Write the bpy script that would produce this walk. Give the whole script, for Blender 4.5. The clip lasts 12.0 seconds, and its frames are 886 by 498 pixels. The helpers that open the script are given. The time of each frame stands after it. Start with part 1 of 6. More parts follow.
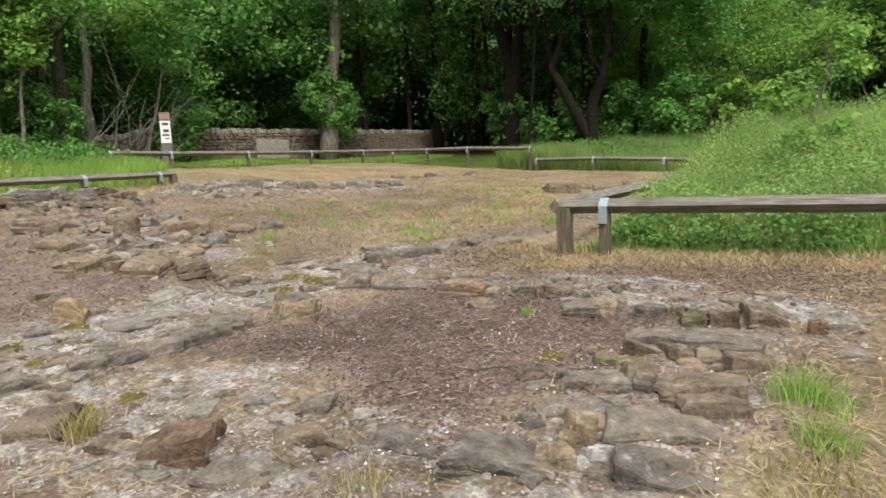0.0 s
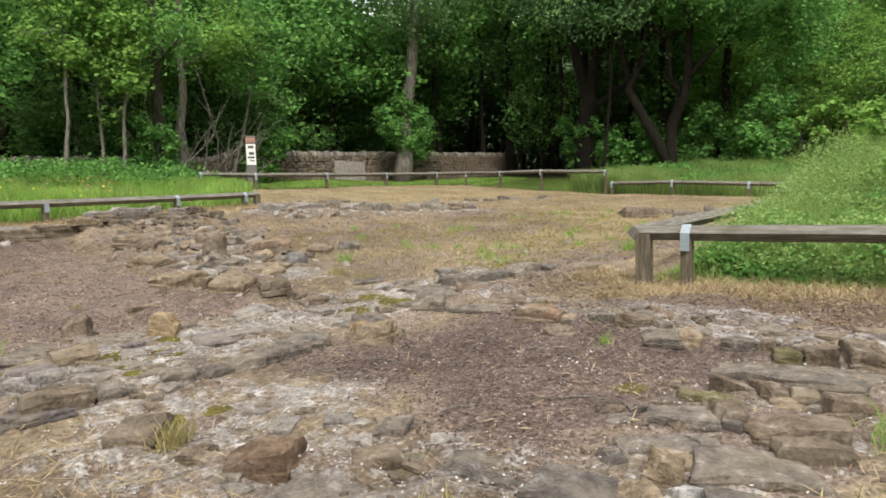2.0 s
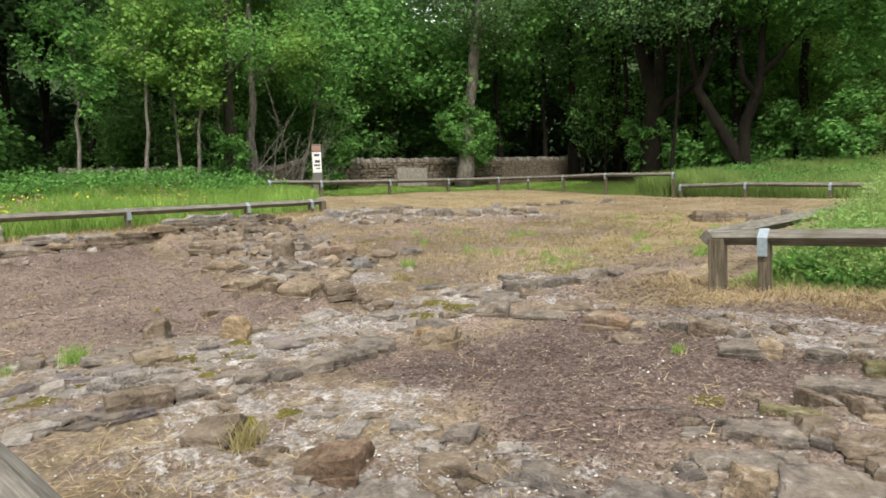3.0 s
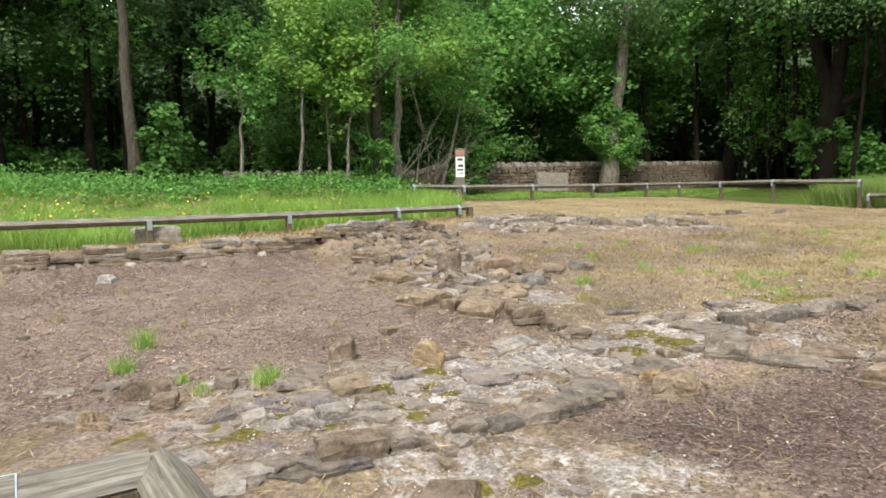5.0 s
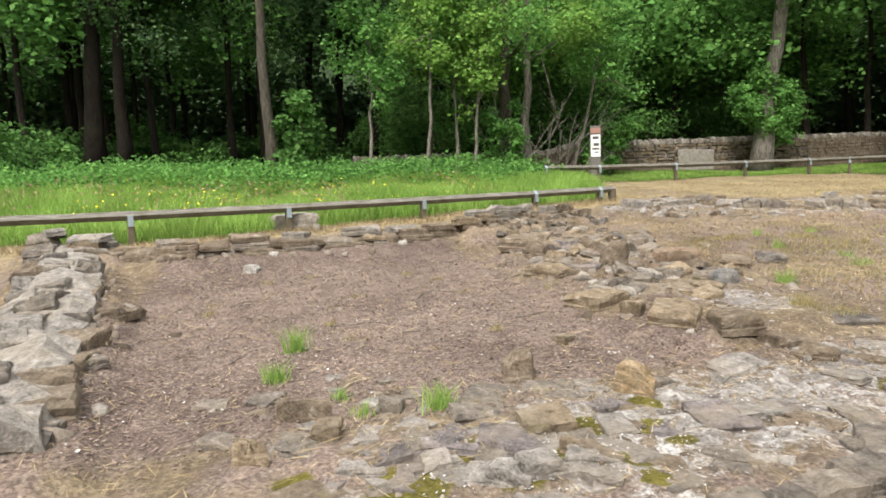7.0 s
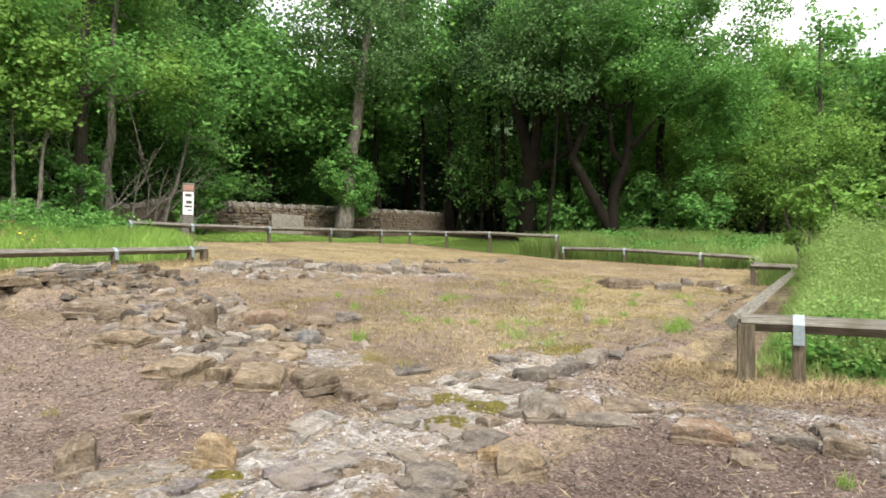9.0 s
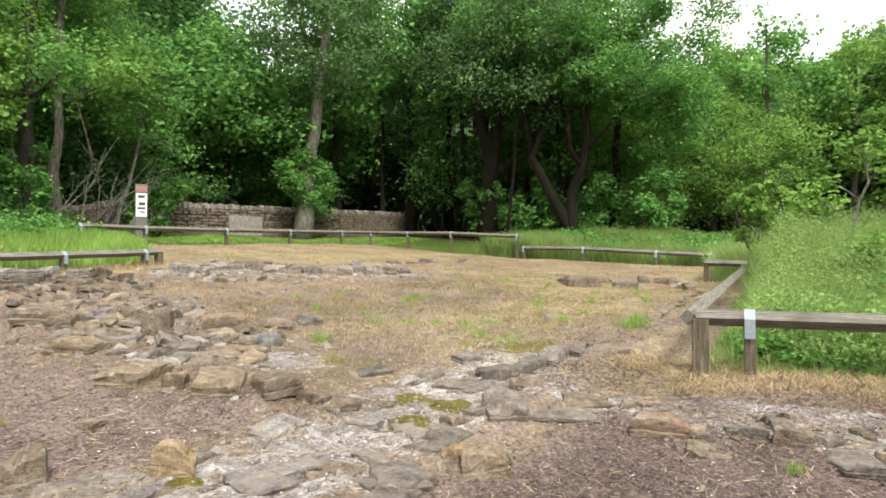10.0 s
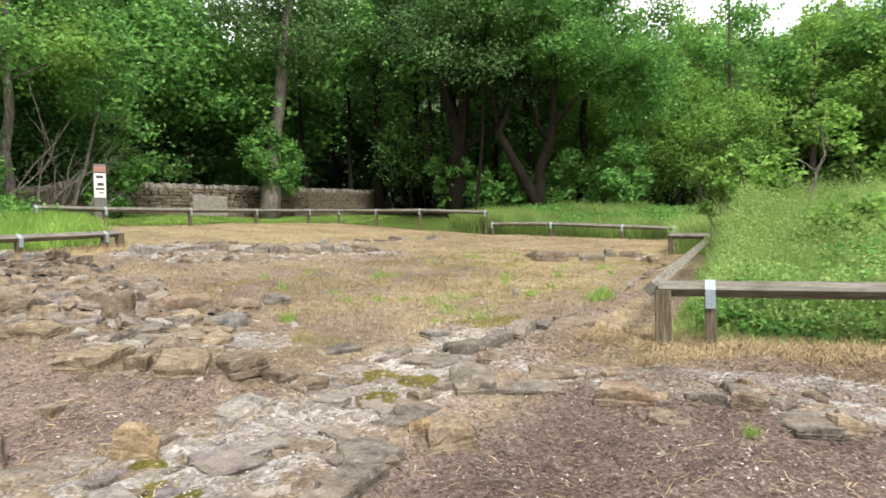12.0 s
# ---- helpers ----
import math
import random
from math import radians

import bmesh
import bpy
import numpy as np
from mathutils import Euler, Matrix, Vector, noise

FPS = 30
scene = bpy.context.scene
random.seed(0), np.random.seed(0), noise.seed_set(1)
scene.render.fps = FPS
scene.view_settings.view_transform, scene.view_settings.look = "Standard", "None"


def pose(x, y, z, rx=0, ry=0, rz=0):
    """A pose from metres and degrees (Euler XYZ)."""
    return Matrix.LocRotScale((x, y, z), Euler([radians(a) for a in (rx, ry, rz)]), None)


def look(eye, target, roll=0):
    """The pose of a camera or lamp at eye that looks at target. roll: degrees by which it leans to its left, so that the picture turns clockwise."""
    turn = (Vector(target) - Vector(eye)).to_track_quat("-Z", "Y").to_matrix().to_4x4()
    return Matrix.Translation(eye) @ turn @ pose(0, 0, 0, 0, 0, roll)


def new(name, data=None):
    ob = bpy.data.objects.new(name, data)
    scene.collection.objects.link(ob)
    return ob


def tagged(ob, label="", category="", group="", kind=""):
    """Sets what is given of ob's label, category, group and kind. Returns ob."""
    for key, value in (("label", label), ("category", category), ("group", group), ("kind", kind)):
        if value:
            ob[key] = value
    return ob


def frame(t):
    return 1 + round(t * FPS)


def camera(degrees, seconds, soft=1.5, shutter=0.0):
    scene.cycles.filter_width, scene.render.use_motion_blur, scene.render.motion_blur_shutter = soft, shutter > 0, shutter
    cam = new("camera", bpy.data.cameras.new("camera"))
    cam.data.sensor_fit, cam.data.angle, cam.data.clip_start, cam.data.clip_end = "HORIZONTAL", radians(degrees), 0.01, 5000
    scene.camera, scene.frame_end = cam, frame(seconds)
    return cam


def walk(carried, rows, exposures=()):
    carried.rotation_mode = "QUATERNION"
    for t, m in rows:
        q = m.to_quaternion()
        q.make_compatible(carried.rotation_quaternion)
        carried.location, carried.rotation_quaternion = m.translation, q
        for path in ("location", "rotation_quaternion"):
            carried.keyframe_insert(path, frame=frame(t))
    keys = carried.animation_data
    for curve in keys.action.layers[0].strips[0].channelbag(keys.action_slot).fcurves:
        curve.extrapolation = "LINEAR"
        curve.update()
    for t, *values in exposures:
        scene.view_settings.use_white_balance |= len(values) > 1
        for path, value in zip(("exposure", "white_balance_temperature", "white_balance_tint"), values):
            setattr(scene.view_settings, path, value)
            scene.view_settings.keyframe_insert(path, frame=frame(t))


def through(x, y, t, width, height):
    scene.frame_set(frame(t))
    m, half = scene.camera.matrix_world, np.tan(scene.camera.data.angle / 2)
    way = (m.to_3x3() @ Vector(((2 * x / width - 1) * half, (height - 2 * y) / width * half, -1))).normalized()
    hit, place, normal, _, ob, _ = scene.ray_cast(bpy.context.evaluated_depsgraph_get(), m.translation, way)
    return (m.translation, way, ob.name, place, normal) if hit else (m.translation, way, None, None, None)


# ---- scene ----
cam = camera(71.6, 12.0, 1.7)
PATH = [
    (0, (-2.96, 0.356, 1.266), (-4.225, 1.887, 1.033), -2.4),
    (0.5, (-2.957, 0.347, 1.277), (-4.239, 1.869, 1.075), -2.5),
    (1, (-2.961, 0.329, 1.28), (-4.285, 1.819, 1.114), -2.0),
    (1.5, (-2.974, 0.327, 1.285), (-4.354, 1.766, 1.127), -1.7),
    (2, (-2.994, 0.32, 1.288), (-4.43, 1.704, 1.134), -1.8),
    (2.5, (-3.006, 0.317, 1.288), (-4.498, 1.64, 1.134), -2.0),
    (3, (-3.03, 0.316, 1.292), (-4.597, 1.551, 1.162), -2.3),
    (3.2, (-3.056, 0.307, 1.291), (-4.66, 1.496, 1.174), -2.0),
    (4.8, (-3.927, 0.105, 1.426), (-5.671, 1.077, 1.313), -1.0),
    (5, (-4.048, 0.109, 1.425), (-5.831, 1.008, 1.318), -1.2),
    (5.5, (-4.438, 0.012, 1.432), (-6.275, 0.791, 1.304), -2.8),
    (6, (-4.749, -0.037, 1.473), (-6.627, 0.638, 1.341), -1.0),
    (6.5, (-5.037, -0.01, 1.489), (-6.962, 0.525, 1.389), -1.2),
    (6.7, (-5.118, -0.024, 1.485), (-7.053, 0.462, 1.342), -1.7),
    (8.3, (-5.173, 0.022, 1.522), (-6.683, 1.331, 1.445), 0.2),
    (8.5, (-5.147, 0.023, 1.53), (-6.571, 1.427, 1.49), 0.5),
    (9, (-5.109, 0.047, 1.526), (-6.33, 1.631, 1.548), 0.2),
    (9.5, (-5.107, 0.043, 1.522), (-6.181, 1.73, 1.548), 0.5),
    (10, (-5.11, 0.035, 1.521), (-6.228, 1.692, 1.544), -0.4),
    (10.5, (-5.089, 0.054, 1.514), (-6.214, 1.707, 1.53), -0.5),
    (11, (-5.091, 0.062, 1.51), (-6.179, 1.74, 1.496), -0.6),
    (11.5, (-5.092, 0.075, 1.508), (-6.152, 1.77, 1.46), -0.8),
    (12, (-5.087, 0.073, 1.506), (-6.124, 1.782, 1.454), -1.3),
]
walk(cam, [(t, look(eye, target, roll)) for t, eye, target, roll in PATH],
     [(0, 0.72), (3.0, 0.8), (5.0, 1.0), (6.7, 1.02), (8.5, 1.1), (12, 1.12)])

# ---- world, sun, exposure ----
SUN_EL, SUN_AZ = 52.0, 127.0
world = bpy.data.worlds.new("world")
scene.world = world
world.use_nodes = True
wt = world.node_tree
wt.nodes.clear()
sky = wt.nodes.new("ShaderNodeTexSky")
sky.sky_type, sky.sun_disc = "NISHITA", False
sky.sun_elevation, sky.sun_rotation = radians(SUN_EL), radians(SUN_AZ)
sky_bg = wt.nodes.new("ShaderNodeBackground")
sky_bg.inputs["Strength"].default_value = 0.12
cloud_bg = wt.nodes.new("ShaderNodeBackground")
cloud_bg.inputs["Color"].default_value = (1.0, 0.99, 0.97, 1)
cloud_bg.inputs["Strength"].default_value = 1.1
coords = wt.nodes.new("ShaderNodeTexCoord")
cloud = wt.nodes.new("ShaderNodeTexNoise")
cloud.inputs["Scale"].default_value, cloud.inputs["Detail"].default_value = 2.2, 7
cloud_ramp = wt.nodes.new("ShaderNodeValToRGB")
cloud_ramp.color_ramp.elements[0].position, cloud_ramp.color_ramp.elements[1].position = 0.32, 0.5
sky_mix = wt.nodes.new("ShaderNodeMixShader")
sky_out = wt.nodes.new("ShaderNodeOutputWorld")
wt.links.new(coords.outputs["Generated"], cloud.inputs["Vector"])
wt.links.new(cloud.outputs["Fac"], cloud_ramp.inputs["Fac"])
wt.links.new(cloud_ramp.outputs["Color"], sky_mix.inputs["Fac"])
wt.links.new(sky.outputs["Color"], sky_bg.inputs["Color"])
wt.links.new(sky_bg.outputs["Background"], sky_mix.inputs[1])
wt.links.new(cloud_bg.outputs["Background"], sky_mix.inputs[2])
wt.links.new(sky_mix.outputs["Shader"], sky_out.inputs["Surface"])

sun = new("sun", bpy.data.lights.new("sun", "SUN"))
sun.data.energy, sun.data.angle, sun.data.color = 2.3, radians(15), (1.0, 0.96, 0.88)
SUN_DIR = Vector((math.sin(radians(SUN_AZ)) * math.cos(radians(SUN_EL)), math.cos(radians(SUN_AZ)) * math.cos(radians(SUN_EL)), math.sin(radians(SUN_EL))))
sun.matrix_world = look(SUN_DIR * 80, (0, 0, 0))


# ---- small tools ----
RNG = np.random.default_rng(7)


def vnoise(x, y, seed=0):
    """Smooth value noise in 0..1 on arrays."""
    x, y = np.asarray(x, float), np.asarray(y, float)
    xi, yi = np.floor(x).astype(np.int64), np.floor(y).astype(np.int64)
    fx, fy = x - xi, y - yi
    fx, fy = fx * fx * (3 - 2 * fx), fy * fy * (3 - 2 * fy)

    def h(a, b):
        n = (a * 374761393 + b * 668265263 + seed * 982451653) & 0x7FFFFFFF
        n = ((n ^ (n >> 13)) * 1274126177) & 0x7FFFFFFF
        return ((n ^ (n >> 16)) & 0xFFFF) / 65535.0

    return (h(xi, yi) * (1 - fx) + h(xi + 1, yi) * fx) * (1 - fy) + (h(xi, yi + 1) * (1 - fx) + h(xi + 1, yi + 1) * fx) * fy


def softplus(x, w):
    return w * np.logaddexp(0, np.asarray(x, float) / w)


def smooth(a, b, x):
    k = np.clip((np.asarray(x, float) - a) / (b - a), 0, 1)
    return k * k * (3 - 2 * k)


def land(x, y):
    """The lie of the land: a gentle slope that climbs away from the walker, levelling out far off."""
    x, y = np.asarray(x, float), np.asarray(y, float)
    u = -x - 4
    u = np.maximum(u, -6) - softplus(u - 36, 4)
    v = np.clip(y, -30, 30) - 2
    base = 0.063 - 0.0038 * u + 0.0449 * v + 0.1005 * softplus(u - 5, 1.0) + 0.043 * softplus(u - 16, 1.5) - 0.0017 * u * v
    bank = 0.13 * softplus(y - 27, 1.0) - 0.13 * softplus(y - 42, 2.0)
    hollow = 0.22 * smooth(-2.5, -4.5, y) * smooth(8, 12, u) * smooth(24, 18, u)
    return base + bank * smooth(40, 16, u) + hollow


def line_dist(x, y, pts):
    """Distance from points to a polyline."""
    best = np.full(np.shape(x), 1e9)
    for (ax, ay), (bx, by) in zip(pts[:-1], pts[1:]):
        dx, dy = bx - ax, by - ay
        k = np.clip(((x - ax) * dx + (y - ay) * dy) / (dx * dx + dy * dy + 1e-9), 0, 1)
        best = np.minimum(best, np.hypot(x - ax - k * dx, y - ay - k * dy))
    return best


# the plan: wall lines and fence lines
EAST_WALL = [(-3.9, 2.45), (-3.85, 4.9)]
NORTH_WALL = [(-7.5, 5.3), (-6.1, 5.1), (-4.0, 5.0)]
SOUTH_WALL = [(-6.5, 1.35), (-5.6, 1.7), (-4.0, 2.4)]
MID_WALL = [(-8.0, 0.2), (-8.1, 2.2), (-8.2, 4.6), (-8.3, 6.8), (-8.1, 10.0)]
KERB_WALL = [(-7.95, 6.9), (-7.88, 7.9), (-7.85, 9.6), (-8.12, 11.8), (-8.2, 15.6)]
LEFT_WALL = [(-9.0, -1.75), (-11.5, -2.1), (-13.6, -2.45), (-16.0, -3.1)]
BACK_WALL = [(-15.9, -2.9), (-15.6, -1.4), (-15.6, 0.2), (-15.5, 2.0), (-16.1, 4.0), (-17.0, 6.0)]
RUBBLE = [(-15.6, 4.6), (-13.4, 4.6), (-11.6, 4.3), (-10.6, 4.1)]
FAR_WALL = [(-18.3, 8.4), (-18.6, 10.6), (-17.2, 10.8), (-16.3, 11.8), (-15.3, 13.4)]
FAR_CROSS = [(-18.6, 13.0), (-18.4, 16.4), (-17.6, 20.0)]
CAIRN = [(-11.9, 15.8), (-11.2, 16.6), (-10.4, 17.2), (-9.3, 17.8), (-8.6, 16.0)]

FENCE_LEFT = [(-20.6, 9.6), (-20.3, 8.4), (-17.2, -6.0), (-16.0, -11.0)]
FENCE_FAR = [(-26.0, 10.0), (-26.05, 12.2), (-26.6, 25.0), (-17.8, 25.0)]
FENCE_STEP = [(-17.8, 25.0), (-9.4, 25.0)]
FENCE_RIGHT = [(-9.4, 25.0), (-8.7, 19.0), (-7.6, 19.0), (-6.62, 6.95), (0.6, 8.0)]
INSIDE = [(-17.8, 25.1), (-26.7, 25.1), (-26.2, 12), (-21.0, 9.4), (-17.0, -6.0), (-15.4, -12), (2, -12), (2, 8.1), (-6.6, 7.0), (-7.6, 19.0), (-8.7, 19.1), (-9.3, 25.1)]


def inside(x, y, pts=INSIDE):
    """Which points lie within the fenced plot."""
    x, y = np.asarray(x, float), np.asarray(y, float)
    res = np.zeros(x.shape, bool)
    for (ax, ay), (bx, by) in zip(pts, pts[1:] + pts[:1]):
        cross = ((ay > y) != (by > y)) & (x < (bx - ax) * (y - ay) / (by - ay + 1e-12) + ax)
        res ^= cross
    return res


def room_floor(x, y):
    """The floor of the small room between the mortared footing and the slab wall, 0 to 1."""
    x, y = np.asarray(x, float), np.asarray(y, float)
    d = np.maximum(np.abs(x + 5.75 - 0.12 * (y - 3.7)) - 1.25, np.abs(y - 3.75 + 0.18 * (x + 5.7)) - 1.1)
    return smooth(0.55, -0.45, d + 0.5 * (vnoise(x * 1.7, y * 1.7, 61) - 0.5))


WALLS = (EAST_WALL, NORTH_WALL, SOUTH_WALL, MID_WALL, LEFT_WALL, BACK_WALL, RUBBLE, FAR_WALL, FAR_CROSS)


def ground_z(x, y):
    """Height of the finished ground: the land, low mounds along the old walls and small lumps."""
    x, y = np.asarray(x, float), np.asarray(y, float)
    z = land(x, y)
    ruin = smooth(1.0, -2.0, x) * smooth(-24, -19, x) * smooth(-5, -3, y) * smooth(25, 20, y)
    for pts, wide, up in ((EAST_WALL, 0.5, 0.05), (NORTH_WALL, 0.35, 0.04), (MID_WALL, 0.85, 0.07), (LEFT_WALL, 0.6, 0.16), (BACK_WALL, 0.5, 0.16), (RUBBLE, 1.2, 0.1), (FAR_WALL, 0.6, 0.1)):
        z = z + up * smooth(wide + 0.25, wide - 0.1, line_dist(x, y, pts))
    wallish = np.zeros(x.shape)
    for pts in WALLS:
        wallish = np.maximum(wallish, smooth(1.0, 0.3, line_dist(x, y, pts)))
    z = z + wallish * (0.07 * (vnoise(x * 4.3, y * 4.3, 5) - 0.5) + 0.035 * (vnoise(x * 9, y * 9, 6) - 0.5))
    z = z + ruin * (0.05 * (vnoise(x * 1.1, y * 1.1, 1) - 0.5) + 0.03 * (vnoise(x * 3.7, y * 3.7, 2) - 0.5) + 0.018 * (vnoise(x * 10, y * 10, 3) - 0.5))
    return z + (1 - ruin) * 0.12 * (vnoise(x * 0.5, y * 0.5, 4) - 0.5)


def gz(x, y):
    return float(ground_z(x, y))


def mesh_from(name, verts, faces, mat, smooth_shade=False):
    me = bpy.data.meshes.new(name)
    me.from_pydata([tuple(v) for v in verts] if not isinstance(verts, np.ndarray) else verts.tolist(), [], faces if not isinstance(faces, np.ndarray) else faces.tolist())
    if mat:
        me.materials.append(mat)
    if smooth_shade:
        me.polygons.foreach_set("use_smooth", [True] * len(me.polygons))
    me.update()
    return me


def quads_mesh(name, verts, n_per, faces_per, mat):
    """Many small alike pieces in one mesh. verts: (pieces * n_per, 3); faces_per: index tuples in one piece, all of one length."""
    n = len(verts) // n_per
    fp = np.asarray(faces_per)
    k = fp.shape[1]
    idx = (fp[None] + (np.arange(n) * n_per)[:, None, None]).reshape(-1).astype(np.int32)
    me = bpy.data.meshes.new(name)
    me.vertices.add(len(verts))
    me.vertices.foreach_set("co", np.ascontiguousarray(verts, np.float32).reshape(-1))
    nf = n * len(fp)
    me.loops.add(nf * k)
    me.loops.foreach_set("vertex_index", idx)
    me.polygons.add(nf)
    me.polygons.foreach_set("loop_start", np.arange(0, nf * k, k, dtype=np.int32))
    me.polygons.foreach_set("loop_total", np.full(nf, k, dtype=np.int32))
    me.materials.append(mat)
    me.update(calc_edges=True)
    me.validate()
    return me


def part(name, me, parent, label=""):
    """One mesh object under a thing; me is a mesh or a bmesh already turned into one."""
    ob = new(name, me)
    ob.parent = parent
    if label:
        ob["label"] = label
    return ob


def thing(name, label, category, x=0, y=0, z=0, group="", kind=""):
    ob = new(name)
    ob.location = (x, y, z)
    ob.empty_display_size = 0.1
    return tagged(ob, label, category, group, kind)


def tube(path, radii, sides=8, seed=0, rough=0.0):
    """Verts and faces of a tapered tube along a path, with closed ends."""
    r = np.random.default_rng(seed)
    path = [Vector(p) for p in path]
    verts, faces = [], []
    for i, p in enumerate(path):
        d = (path[min(i + 1, len(path) - 1)] - path[max(i - 1, 0)]).normalized()
        a = d.cross(Vector((0.31, 0.95, 0.1))).normalized()
        b = d.cross(a)
        for k in range(sides):
            w = 2 * math.pi * k / sides
            rr = radii[i] * (1 + rough * r.uniform(-1, 1))
            verts.append(p + a * math.cos(w) * rr + b * math.sin(w) * rr)
    n = len(path)
    for i in range(n - 1):
        for k in range(sides):
            faces.append((i * sides + k, i * sides + (k + 1) % sides, (i + 1) * sides + (k + 1) % sides, (i + 1) * sides + k))
    faces.append(tuple(range(sides))[::-1])
    faces.append(tuple((n - 1) * sides + k for k in range(sides)))
    return verts, faces


# ---- materials ----
class Mat:
    """A small wrapper to write node materials briefly."""

    def __init__(self, name, rough=0.9, metal=0.0, spec=0.3):
        self.m = bpy.data.materials.new(name)
        self.m.use_nodes = True
        self.t = self.m.node_tree
        self.b = self.t.nodes["Principled BSDF"]
        self.b.inputs["Roughness"].default_value = rough
        self.b.inputs["Metallic"].default_value = metal
        self.b.inputs["Specular IOR Level"].default_value = spec
        self.co = self.t.nodes.new("ShaderNodeTexCoord")

    def put(self, node, slot, value):
        s = node.inputs[slot]
        if hasattr(value, "is_linked"):
            self.t.links.new(value, s)
        else:
            s.default_value = value

    def noise(self, scale, detail=5, rough=0.6, vec=None, dist=0.0):
        n = self.t.nodes.new("ShaderNodeTexNoise")
        n.inputs["Scale"].default_value, n.inputs["Detail"].default_value, n.inputs["Roughness"].default_value = scale, detail, rough
        n.inputs["Distortion"].default_value = dist
        self.t.links.new(vec or self.co.outputs["Object"], n.inputs["Vector"])
        return n.outputs["Fac"]

    def voronoi(self, scale, vec=None, feature="F1", out="Distance"):
        n = self.t.nodes.new("ShaderNodeTexVoronoi")
        n.feature = feature
        n.inputs["Scale"].default_value = scale
        self.t.links.new(vec or self.co.outputs["Object"], n.inputs["Vector"])
        return n.outputs[out]

    def ramp(self, fac, *stops):
        n = self.t.nodes.new("ShaderNodeValToRGB")
        els = n.color_ramp.elements
        while len(els) < len(stops):
            els.new(0.5)
        for e, (p, c) in zip(els, stops):
            e.position = p
            e.color = (*c, 1) if isinstance(c, tuple) else (c, c, c, 1)
        self.t.links.new(fac, n.inputs["Fac"])
        return n.outputs["Color"]

    def mix(self, fac, a, b, blend="MIX"):
        n = self.t.nodes.new("ShaderNodeMix")
        n.data_type, n.blend_type = "RGBA", blend
        for s, v in ((0, fac), (6, a), (7, b)):
            if hasattr(v, "is_linked"):
                self.t.links.new(v, n.inputs[s])
            elif isinstance(v, tuple):
                n.inputs[s].default_value = (*v, 1)
            else:
                n.inputs[s].default_value = v
        return n.outputs[2]

    def math(self, op, a, b):
        n = self.t.nodes.new("ShaderNodeMath")
        n.operation = op
        n.use_clamp = True
        self.put(n, 0, a)
        self.put(n, 1, b)
        return n.outputs[0]

    def attr(self, name):
        n = self.t.nodes.new("ShaderNodeAttribute")
        n.attribute_name = name
        return n.outputs["Fac"]

    def island(self):
        return self.t.nodes.new("ShaderNodeNewGeometry").outputs["Random Per Island"]

    def object_random(self):
        return self.t.nodes.new("ShaderNodeObjectInfo").outputs["Random"]

    def bump(self, height, strength=0.5, distance=0.02):
        n = self.t.nodes.new("ShaderNodeBump")
        n.inputs["Strength"].default_value, n.inputs["Distance"].default_value = strength, distance
        self.t.links.new(height, n.inputs["Height"])
        self.t.links.new(n.outputs["Normal"], self.b.inputs["Normal"])

    def colour(self, c):
        self.put(self.b, "Base Color", c if hasattr(c, "is_linked") else (*c, 1))
        return self.m


def world_vec(m):
    """World position, so that grain keeps its real size on scaled pieces."""
    return m.t.nodes.new("ShaderNodeNewGeometry").outputs["Position"]


